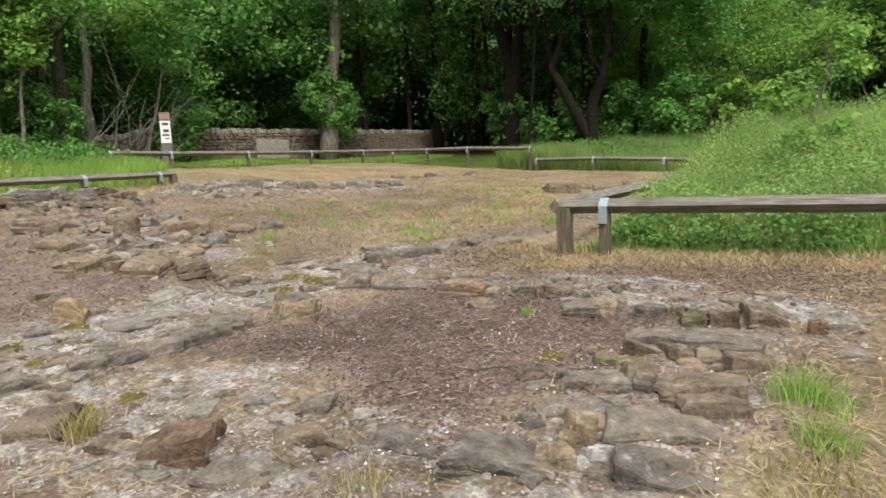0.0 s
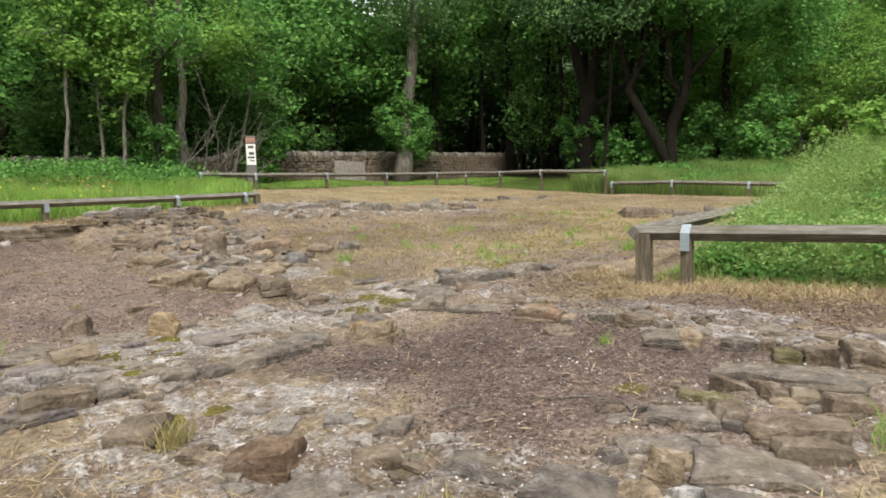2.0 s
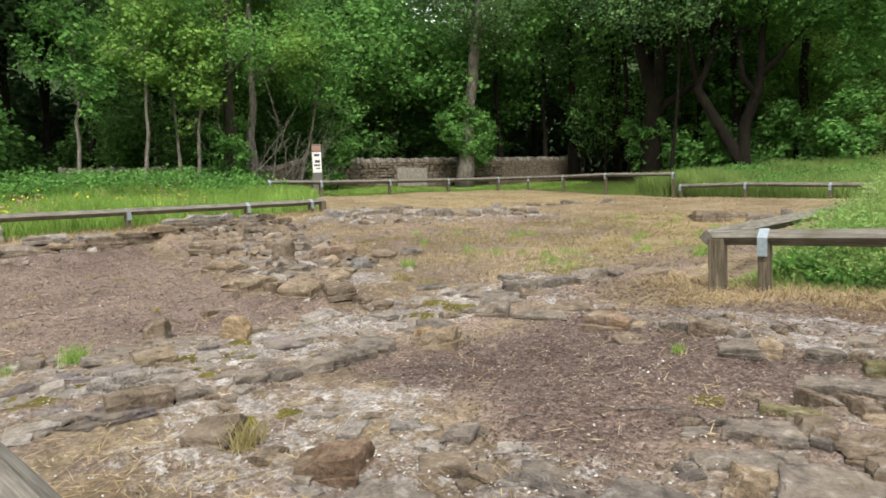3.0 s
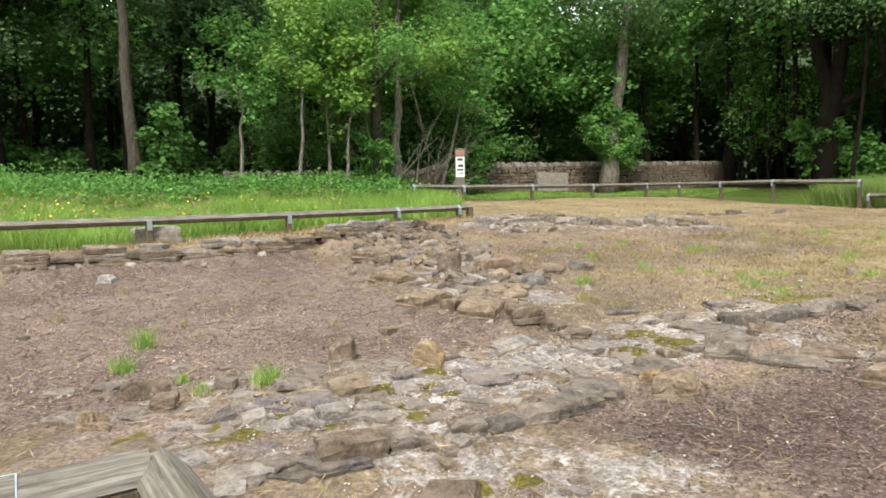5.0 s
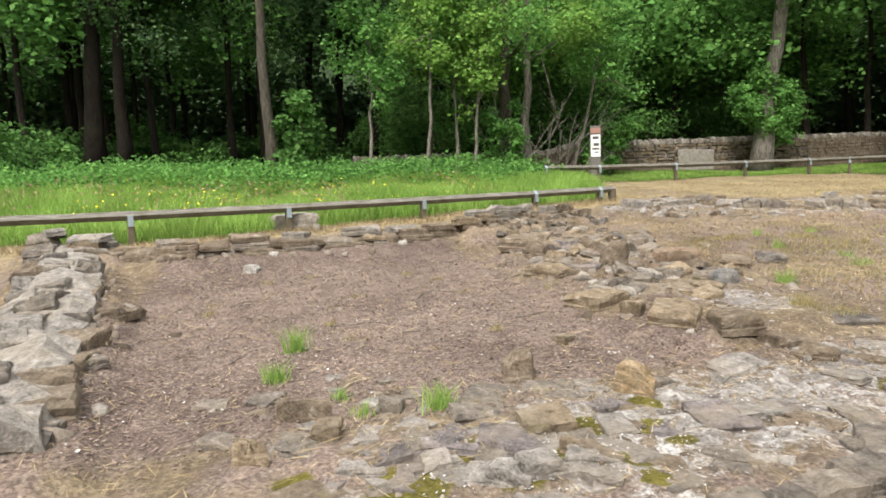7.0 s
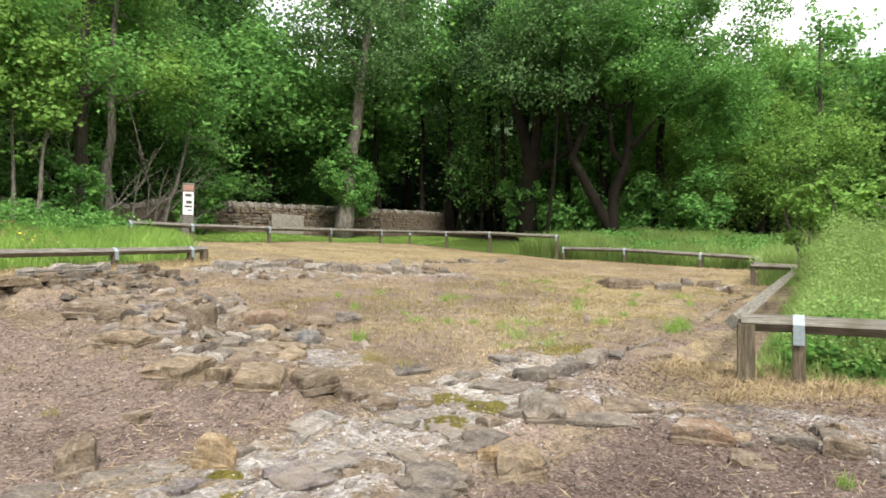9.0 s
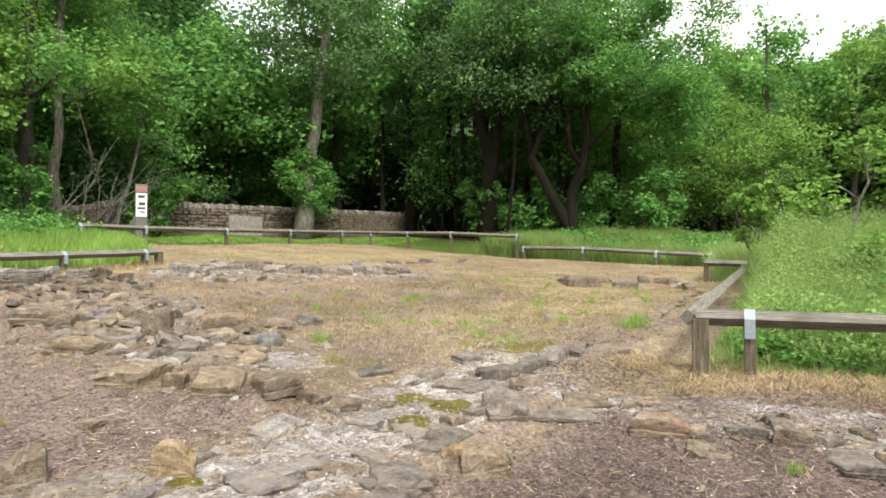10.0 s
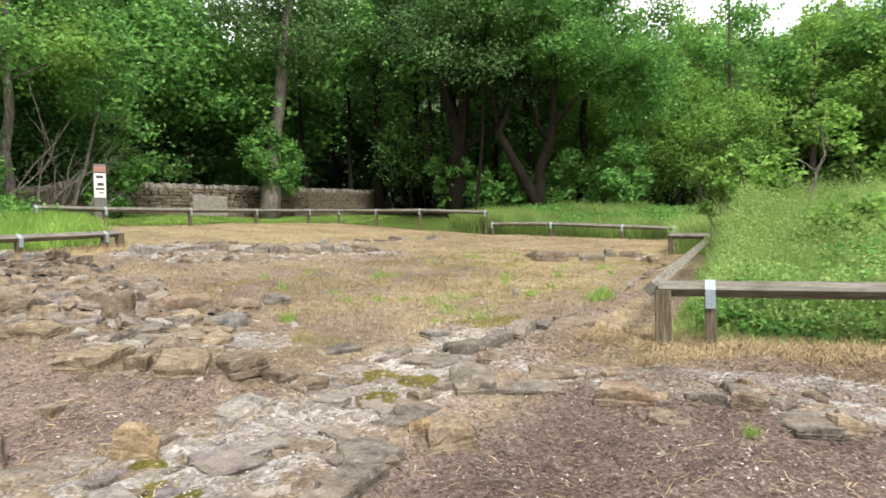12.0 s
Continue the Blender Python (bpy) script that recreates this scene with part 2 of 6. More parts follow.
def make_ground():
    m = Mat("ground_mix", 0.95, 0, 0.15)
    p = world_vec(m)
    fine, mid, big = m.noise(38, 6, 0.7, p), m.noise(7, 6, 0.65, p), m.noise(1.1, 5, 0.6, p)
    chips = m.voronoi(42, p, "F1", "Color")
    chip_v = m.ramp(chips, (0.25, 0.55), (0.8, 1.3))
    soil = m.ramp(m.mix(0.5, mid, fine), (0.3, (0.155, 0.118, 0.082)), (0.5, (0.291, 0.232, 0.158)), (0.7, (0.427, 0.360, 0.255)))
    gravel = m.ramp(fine, (0.3, (0.115, 0.085, 0.076)), (0.48, (0.245, 0.188, 0.166)), (0.62, (0.345, 0.28, 0.24)), (0.74, (0.557, 0.525, 0.468)))
    mortar = m.ramp(m.mix(0.55, fine, m.noise(14, 5, 0.7, p, 0.5)), (0.34, (0.15, 0.13, 0.118)), (0.46, (0.3, 0.275, 0.26)), (0.55, (0.41, 0.385, 0.37)), (0.68, (0.64, 0.625, 0.615)))
    straw = m.ramp(m.noise(22, 6, 0.75, p, 1.5), (0.3, (0.184, 0.137, 0.086)), (0.5, (0.388, 0.315, 0.191)), (0.72, (0.612, 0.514, 0.328)))
    moss = m.ramp(fine, (0.3, (0.09, 0.085, 0.02)), (0.7, (0.23, 0.20, 0.05)))
    green = m.ramp(mid, (0.3, (0.06, 0.10, 0.02)), (0.7, (0.14, 0.22, 0.04)))
    litter = m.ramp(mid, (0.3, (0.03, 0.025, 0.015)), (0.7, (0.07, 0.055, 0.03)))

    mortar = m.mix(m.ramp(m.noise(3.2, 5, 0.7, p, 0.4), (0.5, 0.0), (0.62, 0.75)), mortar, m.ramp(fine, (0.35, (0.42, 0.405, 0.395)), (0.62, (0.76, 0.75, 0.745))))

    def mask(name, lo=0.35, hi=0.65, noise=None):
        both = m.mix(0.35, noise or mid, fine)
        n = m.t.nodes.new("ShaderNodeMath")
        n.operation = "MULTIPLY_ADD"
        m.put(n, 0, both), m.put(n, 1, 1.9), m.put(n, 2, -0.95)
        n2 = m.t.nodes.new("ShaderNodeMath")
        n2.operation = "ADD"
        m.put(n2, 0, n.outputs[0]), m.put(n2, 1, m.attr(name))
        return m.ramp(n2.outputs[0], (lo, 0.0), (hi, 1.0))

    c = m.mix(m.ramp(big, (0.42, 0.0), (0.6, 1.0)), soil, gravel)
    c = m.mix(mask("gravel"), c, gravel)
    patch = m.noise(2.6, 5, 0.6, p)
    c = m.mix(mask("damp"), c, m.ramp(fine, (0.3, (0.09, 0.065, 0.058)), (0.55, (0.21, 0.155, 0.135)), (0.74, (0.5, 0.44, 0.4))))
    c = m.mix(mask("straw", 0.3, 0.75, m.mix(0.5, mid, patch)), c, straw)
    c = m.mix(m.math("MULTIPLY", m.ramp(m.noise(1.7, 5, 0.65, p), (0.55, 0.0), (0.68, 0.6)), m.attr("straw")), c, (0.3, 0.29, 0.1))
    c = m.mix(mask("mulch", 0.3, 0.7, m.mix(0.5, mid, patch)), c, m.ramp(m.noise(24, 6, 0.75, p, 1.2), (0.3, (0.085, 0.055, 0.038)), (0.5, (0.205, 0.142, 0.09)), (0.72, (0.42, 0.325, 0.205))))
    c = m.mix(mask("mortar", 0.4, 0.6), c, mortar)
    c = m.mix(mask("moss", 0.45, 0.6), c, moss)
    c = m.mix(mask("green", 0.4, 0.6), c, green)
    c = m.mix(mask("litter", 0.4, 0.6), c, litter)
    c = m.mix(0.55, c, chip_v, "MULTIPLY")
    c = m.mix(0.8, c, m.ramp(m.noise(0.55, 6, 0.65, p, 0.3), (0.36, (0.66, 0.62, 0.6)), (0.5, (0.98, 0.97, 0.95)), (0.64, (1.22, 1.2, 1.12))), "MULTIPLY")
    c = m.mix(0.6, c, m.ramp(m.noise(4.5, 5, 0.7, p, 0.6), (0.36, 0.62), (0.5, 1.0), (0.66, 1.3)), "MULTIPLY")
    c = m.mix(1.0, c, (0.69, 0.68, 0.67), "MULTIPLY")
    h = m.math("ADD", m.math("MULTIPLY", fine, 0.6), m.math("MULTIPLY", mid, 0.4))
    m.bump(h, 0.9, 0.03)
    return m.colour(c)


STONE = {
    "brown": ((0.085, 0.066, 0.048), (0.235, 0.18, 0.13)), "tan": ((0.12, 0.092, 0.062), (0.32, 0.245, 0.165)), "rust": ((0.1, 0.068, 0.048), (0.25, 0.168, 0.112)),
    "orange": ((0.15, 0.1, 0.055), (0.37, 0.265, 0.15)), "dark": ((0.066, 0.058, 0.052), (0.17, 0.148, 0.13)), "grey": ((0.09, 0.079, 0.067), (0.235, 0.2, 0.168)),
    "purple": ((0.095, 0.08, 0.078), (0.22, 0.19, 0.185)), "white": ((0.32, 0.3, 0.28), (0.58, 0.56, 0.53)), "lichen": ((0.13, 0.115, 0.1), (0.34, 0.31, 0.28)),
    "moss": ((0.085, 0.08, 0.04), (0.2, 0.175, 0.085)), "round": ((0.13, 0.125, 0.12), (0.25, 0.245, 0.24)), "pale": ((0.25, 0.22, 0.19), (0.45, 0.41, 0.36)),
}


def make_stone(tone):
    lo, hi = STONE[tone]
    m = Mat("stone_" + tone, 0.92, 0, 0.2)
    p = world_vec(m)
    a, b, s = m.noise(5, 6, 0.7, p), m.noise(45, 5, 0.7, p), m.noise(12, 4, 0.6, p)
    c = m.mix(a, lo, hi)
    c = m.mix(m.ramp(a, (0.3, 0.0), (0.7, 1.0)), c, hi)
    c = m.mix(0.85, c, m.ramp(m.mix(0.5, b, s), (0.36, 0.35), (0.5, 1.0), (0.64, 1.6)), "MULTIPLY")
    c = m.mix(m.ramp(m.noise(26, 3, 0.5, p, 0.8), (0.62, 0.0), (0.7, 0.4)), c, (0.055, 0.048, 0.04))
    c = m.mix(m.ramp(m.noise(2.5, 4, 0.6, p), (0.45, 0.0), (0.65, 0.5)), c, (0.3, 0.25, 0.19))
    c = m.mix(m.ramp(s, (0.6, 0.0), (0.72, 0.55)), c, (0.45, 0.43, 0.40))
    c = m.mix(m.ramp(m.noise(9, 3, 0.5, p, 0.6), (0.63, 0.0), (0.72, 0.7 if tone == "moss" else 0.25)), c, (0.16, 0.15, 0.04))
    c = m.mix(0.5, c, m.ramp(m.object_random(), (0.0, 0.35), (1.0, 0.85)), "MULTIPLY")
    m.bump(m.math("ADD", m.math("MULTIPLY", b, 0.4), m.math("MULTIPLY", s, 0.6)), 1.0, 0.045)
    return m.colour(c)


def make_timber(name="weathered_timber", stretch=(1.2, 24, 24), tone=(1.0, 1.0, 1.0)):
    m = Mat(name, 0.85, 0, 0.25)
    mp = m.t.nodes.new("ShaderNodeMapping")
    mp.inputs["Scale"].default_value = stretch
    m.t.links.new(m.co.outputs["Object"], mp.inputs["Vector"])
    g, s = m.noise(2.2, 6, 0.7, mp.outputs["Vector"], 0.4), m.noise(3.0, 4, 0.6)
    c = m.ramp(g, (0.3, (0.05, 0.045, 0.037)), (0.5, (0.155, 0.143, 0.122)), (0.72, (0.31, 0.292, 0.255)))
    c = m.mix(m.ramp(s, (0.5, 0.0), (0.7, 0.65)), c, (0.085, 0.078, 0.05))
    c = m.mix(1.0, c, tone, "MULTIPLY")
    m.bump(g, 0.7, 0.008)
    return m.colour(c)


def make_zinc():
    m = Mat("galvanised_steel", 0.55, 0.35, 0.4)
    n = m.noise(30, 4, 0.6)
    return m.colour(m.ramp(n, (0.3, (0.24, 0.29, 0.32)), (0.7, (0.34, 0.4, 0.44))))


def make_bark(name, lo, hi):
    m = Mat(name, 0.95, 0, 0.15)
    mp = m.t.nodes.new("ShaderNodeMapping")
    mp.inputs["Scale"].default_value = (9, 9, 1.6)
    m.t.links.new(m.co.outputs["Object"], mp.inputs["Vector"])
    g, s = m.noise(2.0, 6, 0.7, mp.outputs["Vector"]), m.noise(1.3, 4, 0.6)
    c = m.mix(m.ramp(g, (0.3, 0.0), (0.7, 1.0)), lo, hi)
    c = m.mix(m.ramp(s, (0.5, 0.0), (0.7, 0.35)), c, (0.05, 0.058, 0.025))
    m.bump(g, 1.0, 0.09)
    return m.colour(c)


def make_leaf(name, dark, mid, light, through=0.35):
    m = Mat(name, 0.7, 0, 0.1)
    c = m.ramp(m.mix(0.5, m.island(), m.noise(0.45, 3, 0.55)), (0.15, dark), (0.5, mid), (0.85, light))
    c = m.mix(0.6, c, m.ramp(m.noise(0.9, 4, 0.55), (0.3, 0.55), (0.7, 1.4)), "MULTIPLY")
    m.put(m.b, "Base Color", c)
    tr = m.t.nodes.new("ShaderNodeBsdfTranslucent")
    m.t.links.new(c, tr.inputs["Color"])
    mx = m.t.nodes.new("ShaderNodeMixShader")
    mx.inputs["Fac"].default_value = through
    m.t.links.new(m.b.outputs["BSDF"], mx.inputs[1])
    m.t.links.new(tr.outputs["BSDF"], mx.inputs[2])
    m.t.links.new(mx.outputs["Shader"], m.t.nodes["Material Output"].inputs["Surface"])
    return m.m


def plain(name, c, rough=0.8, grain=0.25, scale=20):
    m = Mat(name, rough)
    return m.colour(m.mix(grain, c, m.ramp(m.noise(scale), (0.3, 0.55), (0.7, 1.3)), "MULTIPLY"))


M_GROUND = make_ground()
M_STONE = {k: make_stone(k) for k in STONE}
M_TIMBER, M_POST, M_ZINC = make_timber(), make_timber("weathered_post", (20, 20, 1.6), (0.72, 0.64, 0.52)), make_zinc()
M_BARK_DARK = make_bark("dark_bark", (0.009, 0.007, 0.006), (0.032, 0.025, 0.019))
M_BARK_PALE = make_bark("pale_bark", (0.05, 0.04, 0.03), (0.38, 0.34, 0.3))
M_BARK_MID = make_bark("grey_bark", (0.035, 0.03, 0.024), (0.15, 0.13, 0.105))
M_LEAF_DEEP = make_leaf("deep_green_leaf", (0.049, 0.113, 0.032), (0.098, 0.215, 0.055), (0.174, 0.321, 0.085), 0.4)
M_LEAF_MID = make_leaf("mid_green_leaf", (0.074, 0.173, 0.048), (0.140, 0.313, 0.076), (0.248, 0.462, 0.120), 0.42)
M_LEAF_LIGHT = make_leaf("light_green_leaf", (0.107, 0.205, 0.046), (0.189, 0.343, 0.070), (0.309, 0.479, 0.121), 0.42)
M_LEAF_GREY = make_leaf("grey_green_leaf", (0.062, 0.125, 0.045), (0.115, 0.22, 0.075), (0.2, 0.33, 0.12), 0.4)
# a darkened copy of the leaf greens: the wood's shade is put into its colour
M_LEAF_SHADE = make_leaf("painted_shade_leaf", (0.03, 0.062, 0.026), (0.055, 0.108, 0.04), (0.1, 0.172, 0.06), 0.25)
M_GRASS = make_leaf("meadow_grass", (0.15, 0.265, 0.055), (0.26, 0.415, 0.09), (0.42, 0.55, 0.17), 0.4)
M_SCRUB = make_leaf("scrub_grass_blade", (0.15, 0.245, 0.065), (0.25, 0.365, 0.105), (0.38, 0.47, 0.19), 0.4)
M_SCRUB_LEAF = make_leaf("scrub_leaf", (0.17, 0.27, 0.075), (0.26, 0.385, 0.12), (0.36, 0.48, 0.18), 0.45)
M_STRAW = make_leaf("dry_grass", (0.21, 0.155, 0.08), (0.36, 0.275, 0.155), (0.49, 0.4, 0.255), 0.15)


# ---- ground ----
def graded(lo, hi, fine_lo, fine_hi, fine, mid, far):
    a = np.arange(fine_lo, fine_hi, fine)
    b = np.concatenate([np.arange(lo, fine_lo, mid), a, np.arange(fine_hi, hi, mid)])
    out, step, edge = [], mid, 0.0
    while edge < far:
        step *= 1.35
        edge += step
        out.append(edge)
    out = np.array(out)
    return np.concatenate([(lo - out)[::-1], b, hi + out])


def build_ground():
    xs, ys = graded(-34, 6, -17.0, -2.6, 0.065, 0.3, 900), graded(-14, 34, -3.6, 8.6, 0.065, 0.3, 900)
    gx, gy = np.meshgrid(xs, ys)
    z = ground_z(gx, gy)
    nx, ny = len(xs), len(ys)
    verts = np.stack([gx, gy, z], -1).reshape(-1, 3)
    i = np.arange(nx * ny).reshape(ny, nx)
    faces = np.stack([i[:-1, :-1], i[:-1, 1:], i[1:, 1:], i[1:, :-1]], -1).reshape(-1, 4)
    me = quads_mesh_raw("ground", verts, faces, M_GROUND)
    x, y = verts[:, 0], verts[:, 1]
    ins = inside(x, y)
    edge = line_dist(x, y, INSIDE + INSIDE[:1])
    field = np.where(ins, 0.0, 1.0) * smooth(0.0, 0.5, edge)
    near = smooth(-0.2, 0.9, y)
    mortar = np.zeros(len(x))
    for pts, wide, amt in (([(-8.15, 1.7), (-8.2, 4.6), (-8.25, 6.4)], 0.75, 0.62), ([(-8.0, 0.4), (-8.1, 1.7)], 0.6, 0.36), ([(-7.3, 1.5), (-6.7, 2.0), (-6.2, 2.4)], 0.5, 0.5), (EAST_WALL, 0.5, 0.4), (SOUTH_WALL, 0.7, 0.5), (NORTH_WALL, 0.35, 0.55), ([(-6.2, 5.7), (-4.9, 5.75), (-3.6, 5.1)], 0.35, 0.75), (LEFT_WALL, 0.45, 0.4), (FAR_WALL, 0.7, 0.75), (FAR_CROSS, 0.5, 0.6), ([(-11.4, 4.3), (-10.2, 4.7)], 0.5, 0.6)):
        mortar = np.maximum(mortar, amt * smooth(wide * 1.4, wide * 0.4, line_dist(x, y, pts)))
    room_a = room_floor(x, y)
    room_b = smooth(0.5, -0.3, np.maximum(np.abs(x + 12.2) - 3.0, np.abs(y - 0.7) - 2.2))
    room_c = 0.5 * smooth(0.6, -0.4, np.maximum(np.abs(x + 12.5) - 3.0, np.abs(y - 9.5) - 2.0))
    straw = np.zeros(len(x))
    straw = np.maximum(straw, np.where(x > -9.0, 0.55, 0.8) * smooth(2.6, 0.6, edge) * ins)
    straw = np.maximum(straw, 0.65 * smooth(4.2, 1.5, np.hypot((x + 10.6) * 1.2, (y - 12.5) * 0.6)))
    straw = np.maximum(straw, 0.5 * ins * smooth(12, 16, y) + 0.6 * ins * smooth(-18.5, -20.5, x))
    straw = np.maximum(straw, 0.5 * smooth(1.5, 0.5, np.hypot(x + 5.8, (y - 0.7) * 1.8)))
    straw = np.maximum(straw, 0.55 * smooth(1.0, 0.3, np.abs(x + 3.0)) * smooth(6.5, 5.5, y))
    straw *= smooth(0.9, 0.3, line_dist(x, y, MID_WALL) < 0.7)
    moss = np.zeros(len(x))
    for mx, my, r in ((-8.36, 1.76, 0.13), (-8.25, 1.89, 0.13), (-8.16, 2.06, 0.13), (-7.93, 2.09, 0.1), (-8.14, 1.02, 0.22), (-8.03, 1.29, 0.18), (-7.88, 1.13, 0.14), (-8.07, 1.54, 0.12), (-7.81, 1.73, 0.12), (-8.49, 2.23, 0.13), (-8.03, 0.61, 0.25), (-8.29, 0.03, 0.12), (-8.4, 4.47, 0.22), (-8.01, 4.43, 0.2), (-8.03, 3.89, 0.2), (-8.19, 2.07, 0.1), (-8.87, 7.05, 0.4), (-8.6, 7.2, 0.35), (-4.86, 3.65, 0.12), (-7.57, 1.69, 0.1), (-8.2, 2.12, 0.12), (-6.7, 1.6, 0.1), (-6.63, 1.86, 0.1)):
        moss = np.maximum(moss, smooth(r * 1.35, r * 0.5, np.hypot(x - mx, y - my)))
    bare = np.zeros(len(x))
    for px, py, rx, ry in ((-13.0, 9.6, 1.5, 2.6), (-9.9, 6.1, 1.0, 0.75), (-9.6, 3.2, 0.9, 0.5), (-11.8, 12.0, 1.0, 1.2)):
        bare = np.maximum(bare, smooth(1.25, 0.55, np.hypot((x - px) / rx, (y - py) / ry)))
    straw *= 1 - 0.85 * bare
    mulch = np.maximum(0.62 * smooth(1.2, 0.5, np.hypot((x + 3.6) / 2.4, (y - 6.3) / 0.9)), 0.5 * smooth(1.2, 0.4, np.hypot((x + 5.9) / 1.2, (y - 1.0) / 0.5)))
    mulch = np.maximum(mulch, 0.45 * smooth(1.2, 0.5, np.hypot((x + 2.9) / 0.7, (y - 4.6) / 1.8)))
    straw *= 1 - 0.6 * mulch
    wood = smooth(-29.5, -31.5, x) + smooth(29.5, 32.0, y)
    for name, val in (("mortar", mortar), ("gravel", np.maximum.reduce([room_a, room_b, room_c])), ("straw", straw), ("moss", moss * 0.9), ("damp", np.maximum(room_a * 0.64, bare * 0.4)), ("mulch", mulch), ("green", field), ("litter", np.clip(wood, 0, 1))):
        me.attributes.new(name, "FLOAT", "POINT").data.foreach_set("value", np.ascontiguousarray(val, np.float32))
    me.polygons.foreach_set("use_smooth", [True] * len(me.polygons))
    return tagged(new("ground", me), "dry trampled earth with gravel, mortar patches and parched grass", "ground", kind="structure")


def quads_mesh_raw(name, verts, faces, mat):
    me = bpy.data.meshes.new(name)
    me.vertices.add(len(verts))
    me.vertices.foreach_set("co", np.ascontiguousarray(verts, np.float32).reshape(-1))
    nf = len(faces)
    me.loops.add(nf * 4)
    me.loops.foreach_set("vertex_index", np.ascontiguousarray(faces, np.int32).reshape(-1))
    me.polygons.add(nf)
    me.polygons.foreach_set("loop_start", np.arange(0, nf * 4, 4, dtype=np.int32))
    me.polygons.foreach_set("loop_total", np.full(nf, 4, dtype=np.int32))
    me.materials.append(mat)
    me.update(calc_edges=True)
    return me


build_ground()


# ---- timber knee-rail fences ----
def box_mesh(name, sx, sy, sz, mat, bevel=0.006, z0=0.0):
    bm = bmesh.new()
    bmesh.ops.create_cube(bm, size=1)
    for v in bm.verts:
        v.co = Vector((v.co.x * sx, v.co.y * sy, (v.co.z + 0.5) * sz + z0))
    if bevel:
        bmesh.ops.bevel(bm, geom=bm.edges[:], offset=bevel, segments=1, affect="EDGES")
    me = bpy.data.meshes.new(name)
    bm.to_mesh(me)
    bm.free()
    me.materials.append(mat)
    return me


RAIL = 0.062


def rail_mesh(length, seed):
    """A square rail laid on edge, along x from 0, slightly worn and waney."""
    r = np.random.default_rng(seed)
    n = max(4, int(length / 0.35))
    verts, faces = [], []
    for i in range(n + 1):
        x = length * i / n
        w = RAIL * 1.414 * (1 + r.uniform(-0.035, 0.035))
        sag = r.uniform(-0.004, 0.004)
        for k in range(8):
            a = math.pi / 4 * k
            rad = w if k % 2 == 0 else w * 0.735
            verts.append((x, math.cos(a) * rad + sag, math.sin(a) * rad + sag))
    for i in range(n):
        for k in range(8):
            faces.append((i * 8 + k, i * 8 + (k + 1) % 8, (i + 1) * 8 + (k + 1) % 8, (i + 1) * 8 + k))
    faces += [tuple(range(8))[::-1], tuple(n * 8 + k for k in range(8))]
    return mesh_from("rail", verts, faces, M_TIMBER)


def strap_mesh():
    """A galvanised strap folded over the rail and nailed down both sides of the post."""
    r, wd, t = RAIL * 1.414 + 0.004, 0.05, 0.004
    prof = [(-r - 0.002, -0.2), (-r - 0.002, 0.0), (0.0, r + 0.003), (r + 0.002, 0.0), (r + 0.002, -0.2)]
    verts, faces = [], []
    for y, z in prof:
        for s in (-wd, wd):
            verts.append((s, y, z))
    for y, z in prof:
        for s in (-wd, wd):
            verts.append((s, y * (1 - t / r), z - (t if abs(y) < 0.01 else 0)))
    for i in range(4):
        a = i * 2
        faces.append((a, a + 1, a + 3, a + 2))
        faces.append((a + 10, a + 12, a + 13, a + 11))
        faces.append((a, a + 2, a + 12, a + 10))
        faces.append((a + 1, a + 11, a + 13, a + 3))
    return mesh_from("strap", verts, faces, M_ZINC)


POST_MESH = {}


def post_mesh(height, wide):
    key = (round(height, 2), wide)
    if key not in POST_MESH:
        POST_MESH[key] = box_mesh("post", wide, wide, height, M_POST, 0.008)
    return POST_MESH[key]


STRAP = strap_mesh()


def fence_run(points, label, straps=True, skip=(), no_post=()):
    """One stretch of fence. points: (x, y, rail axis height or None for a plain end), a post at each."""
    x0, y0, z0 = points[0]
    th = thing("knee_rail_fence", label, "fence", x0, y0, gz(x0, y0), "knee-rail fences round the ruin")
    off = Vector((x0, y0, gz(x0, y0)))
    for k, ((ax, ay, az), (bx, by, bz)) in enumerate(zip(points[:-1], points[1:])):
        a, b = Vector((ax, ay, az)), Vector((bx, by, bz))
        d = b - a
        ob = part("rail", rail_mesh(d.length + 0.09, 40 + k + int(abs(ax * 7))), th)
        rot = d.to_track_quat("X", "Z")
        ob.location, ob.rotation_mode, ob.rotation_quaternion = a - off - d.normalized() * 0.045, "QUATERNION", rot
    for k, (ax, ay, az) in enumerate(points):
        bx, by, _ = points[min(k + 1, len(points) - 1)]
        cx, cy, _ = points[max(k - 1, 0)]
        yaw = math.atan2(by - cy, bx - cx)
        if k in no_post:
            continue
        g = gz(ax, ay)
        h = az - g + 0.2 + 0.0
        po = part("post", post_mesh(round(h - 0.01, 2), 0.165 if k in skip and straps else 0.115), th)
        po.location, po.rotation_euler = Vector((ax, ay, g - 0.2)) - off, (0, 0, yaw)
        if straps and k not in skip:
            st = part("strap", STRAP, th, "bright galvanised steel strap")
            st.location, st.rotation_euler = Vector((ax, ay, az)) - off, (0, 0, yaw)
    return th


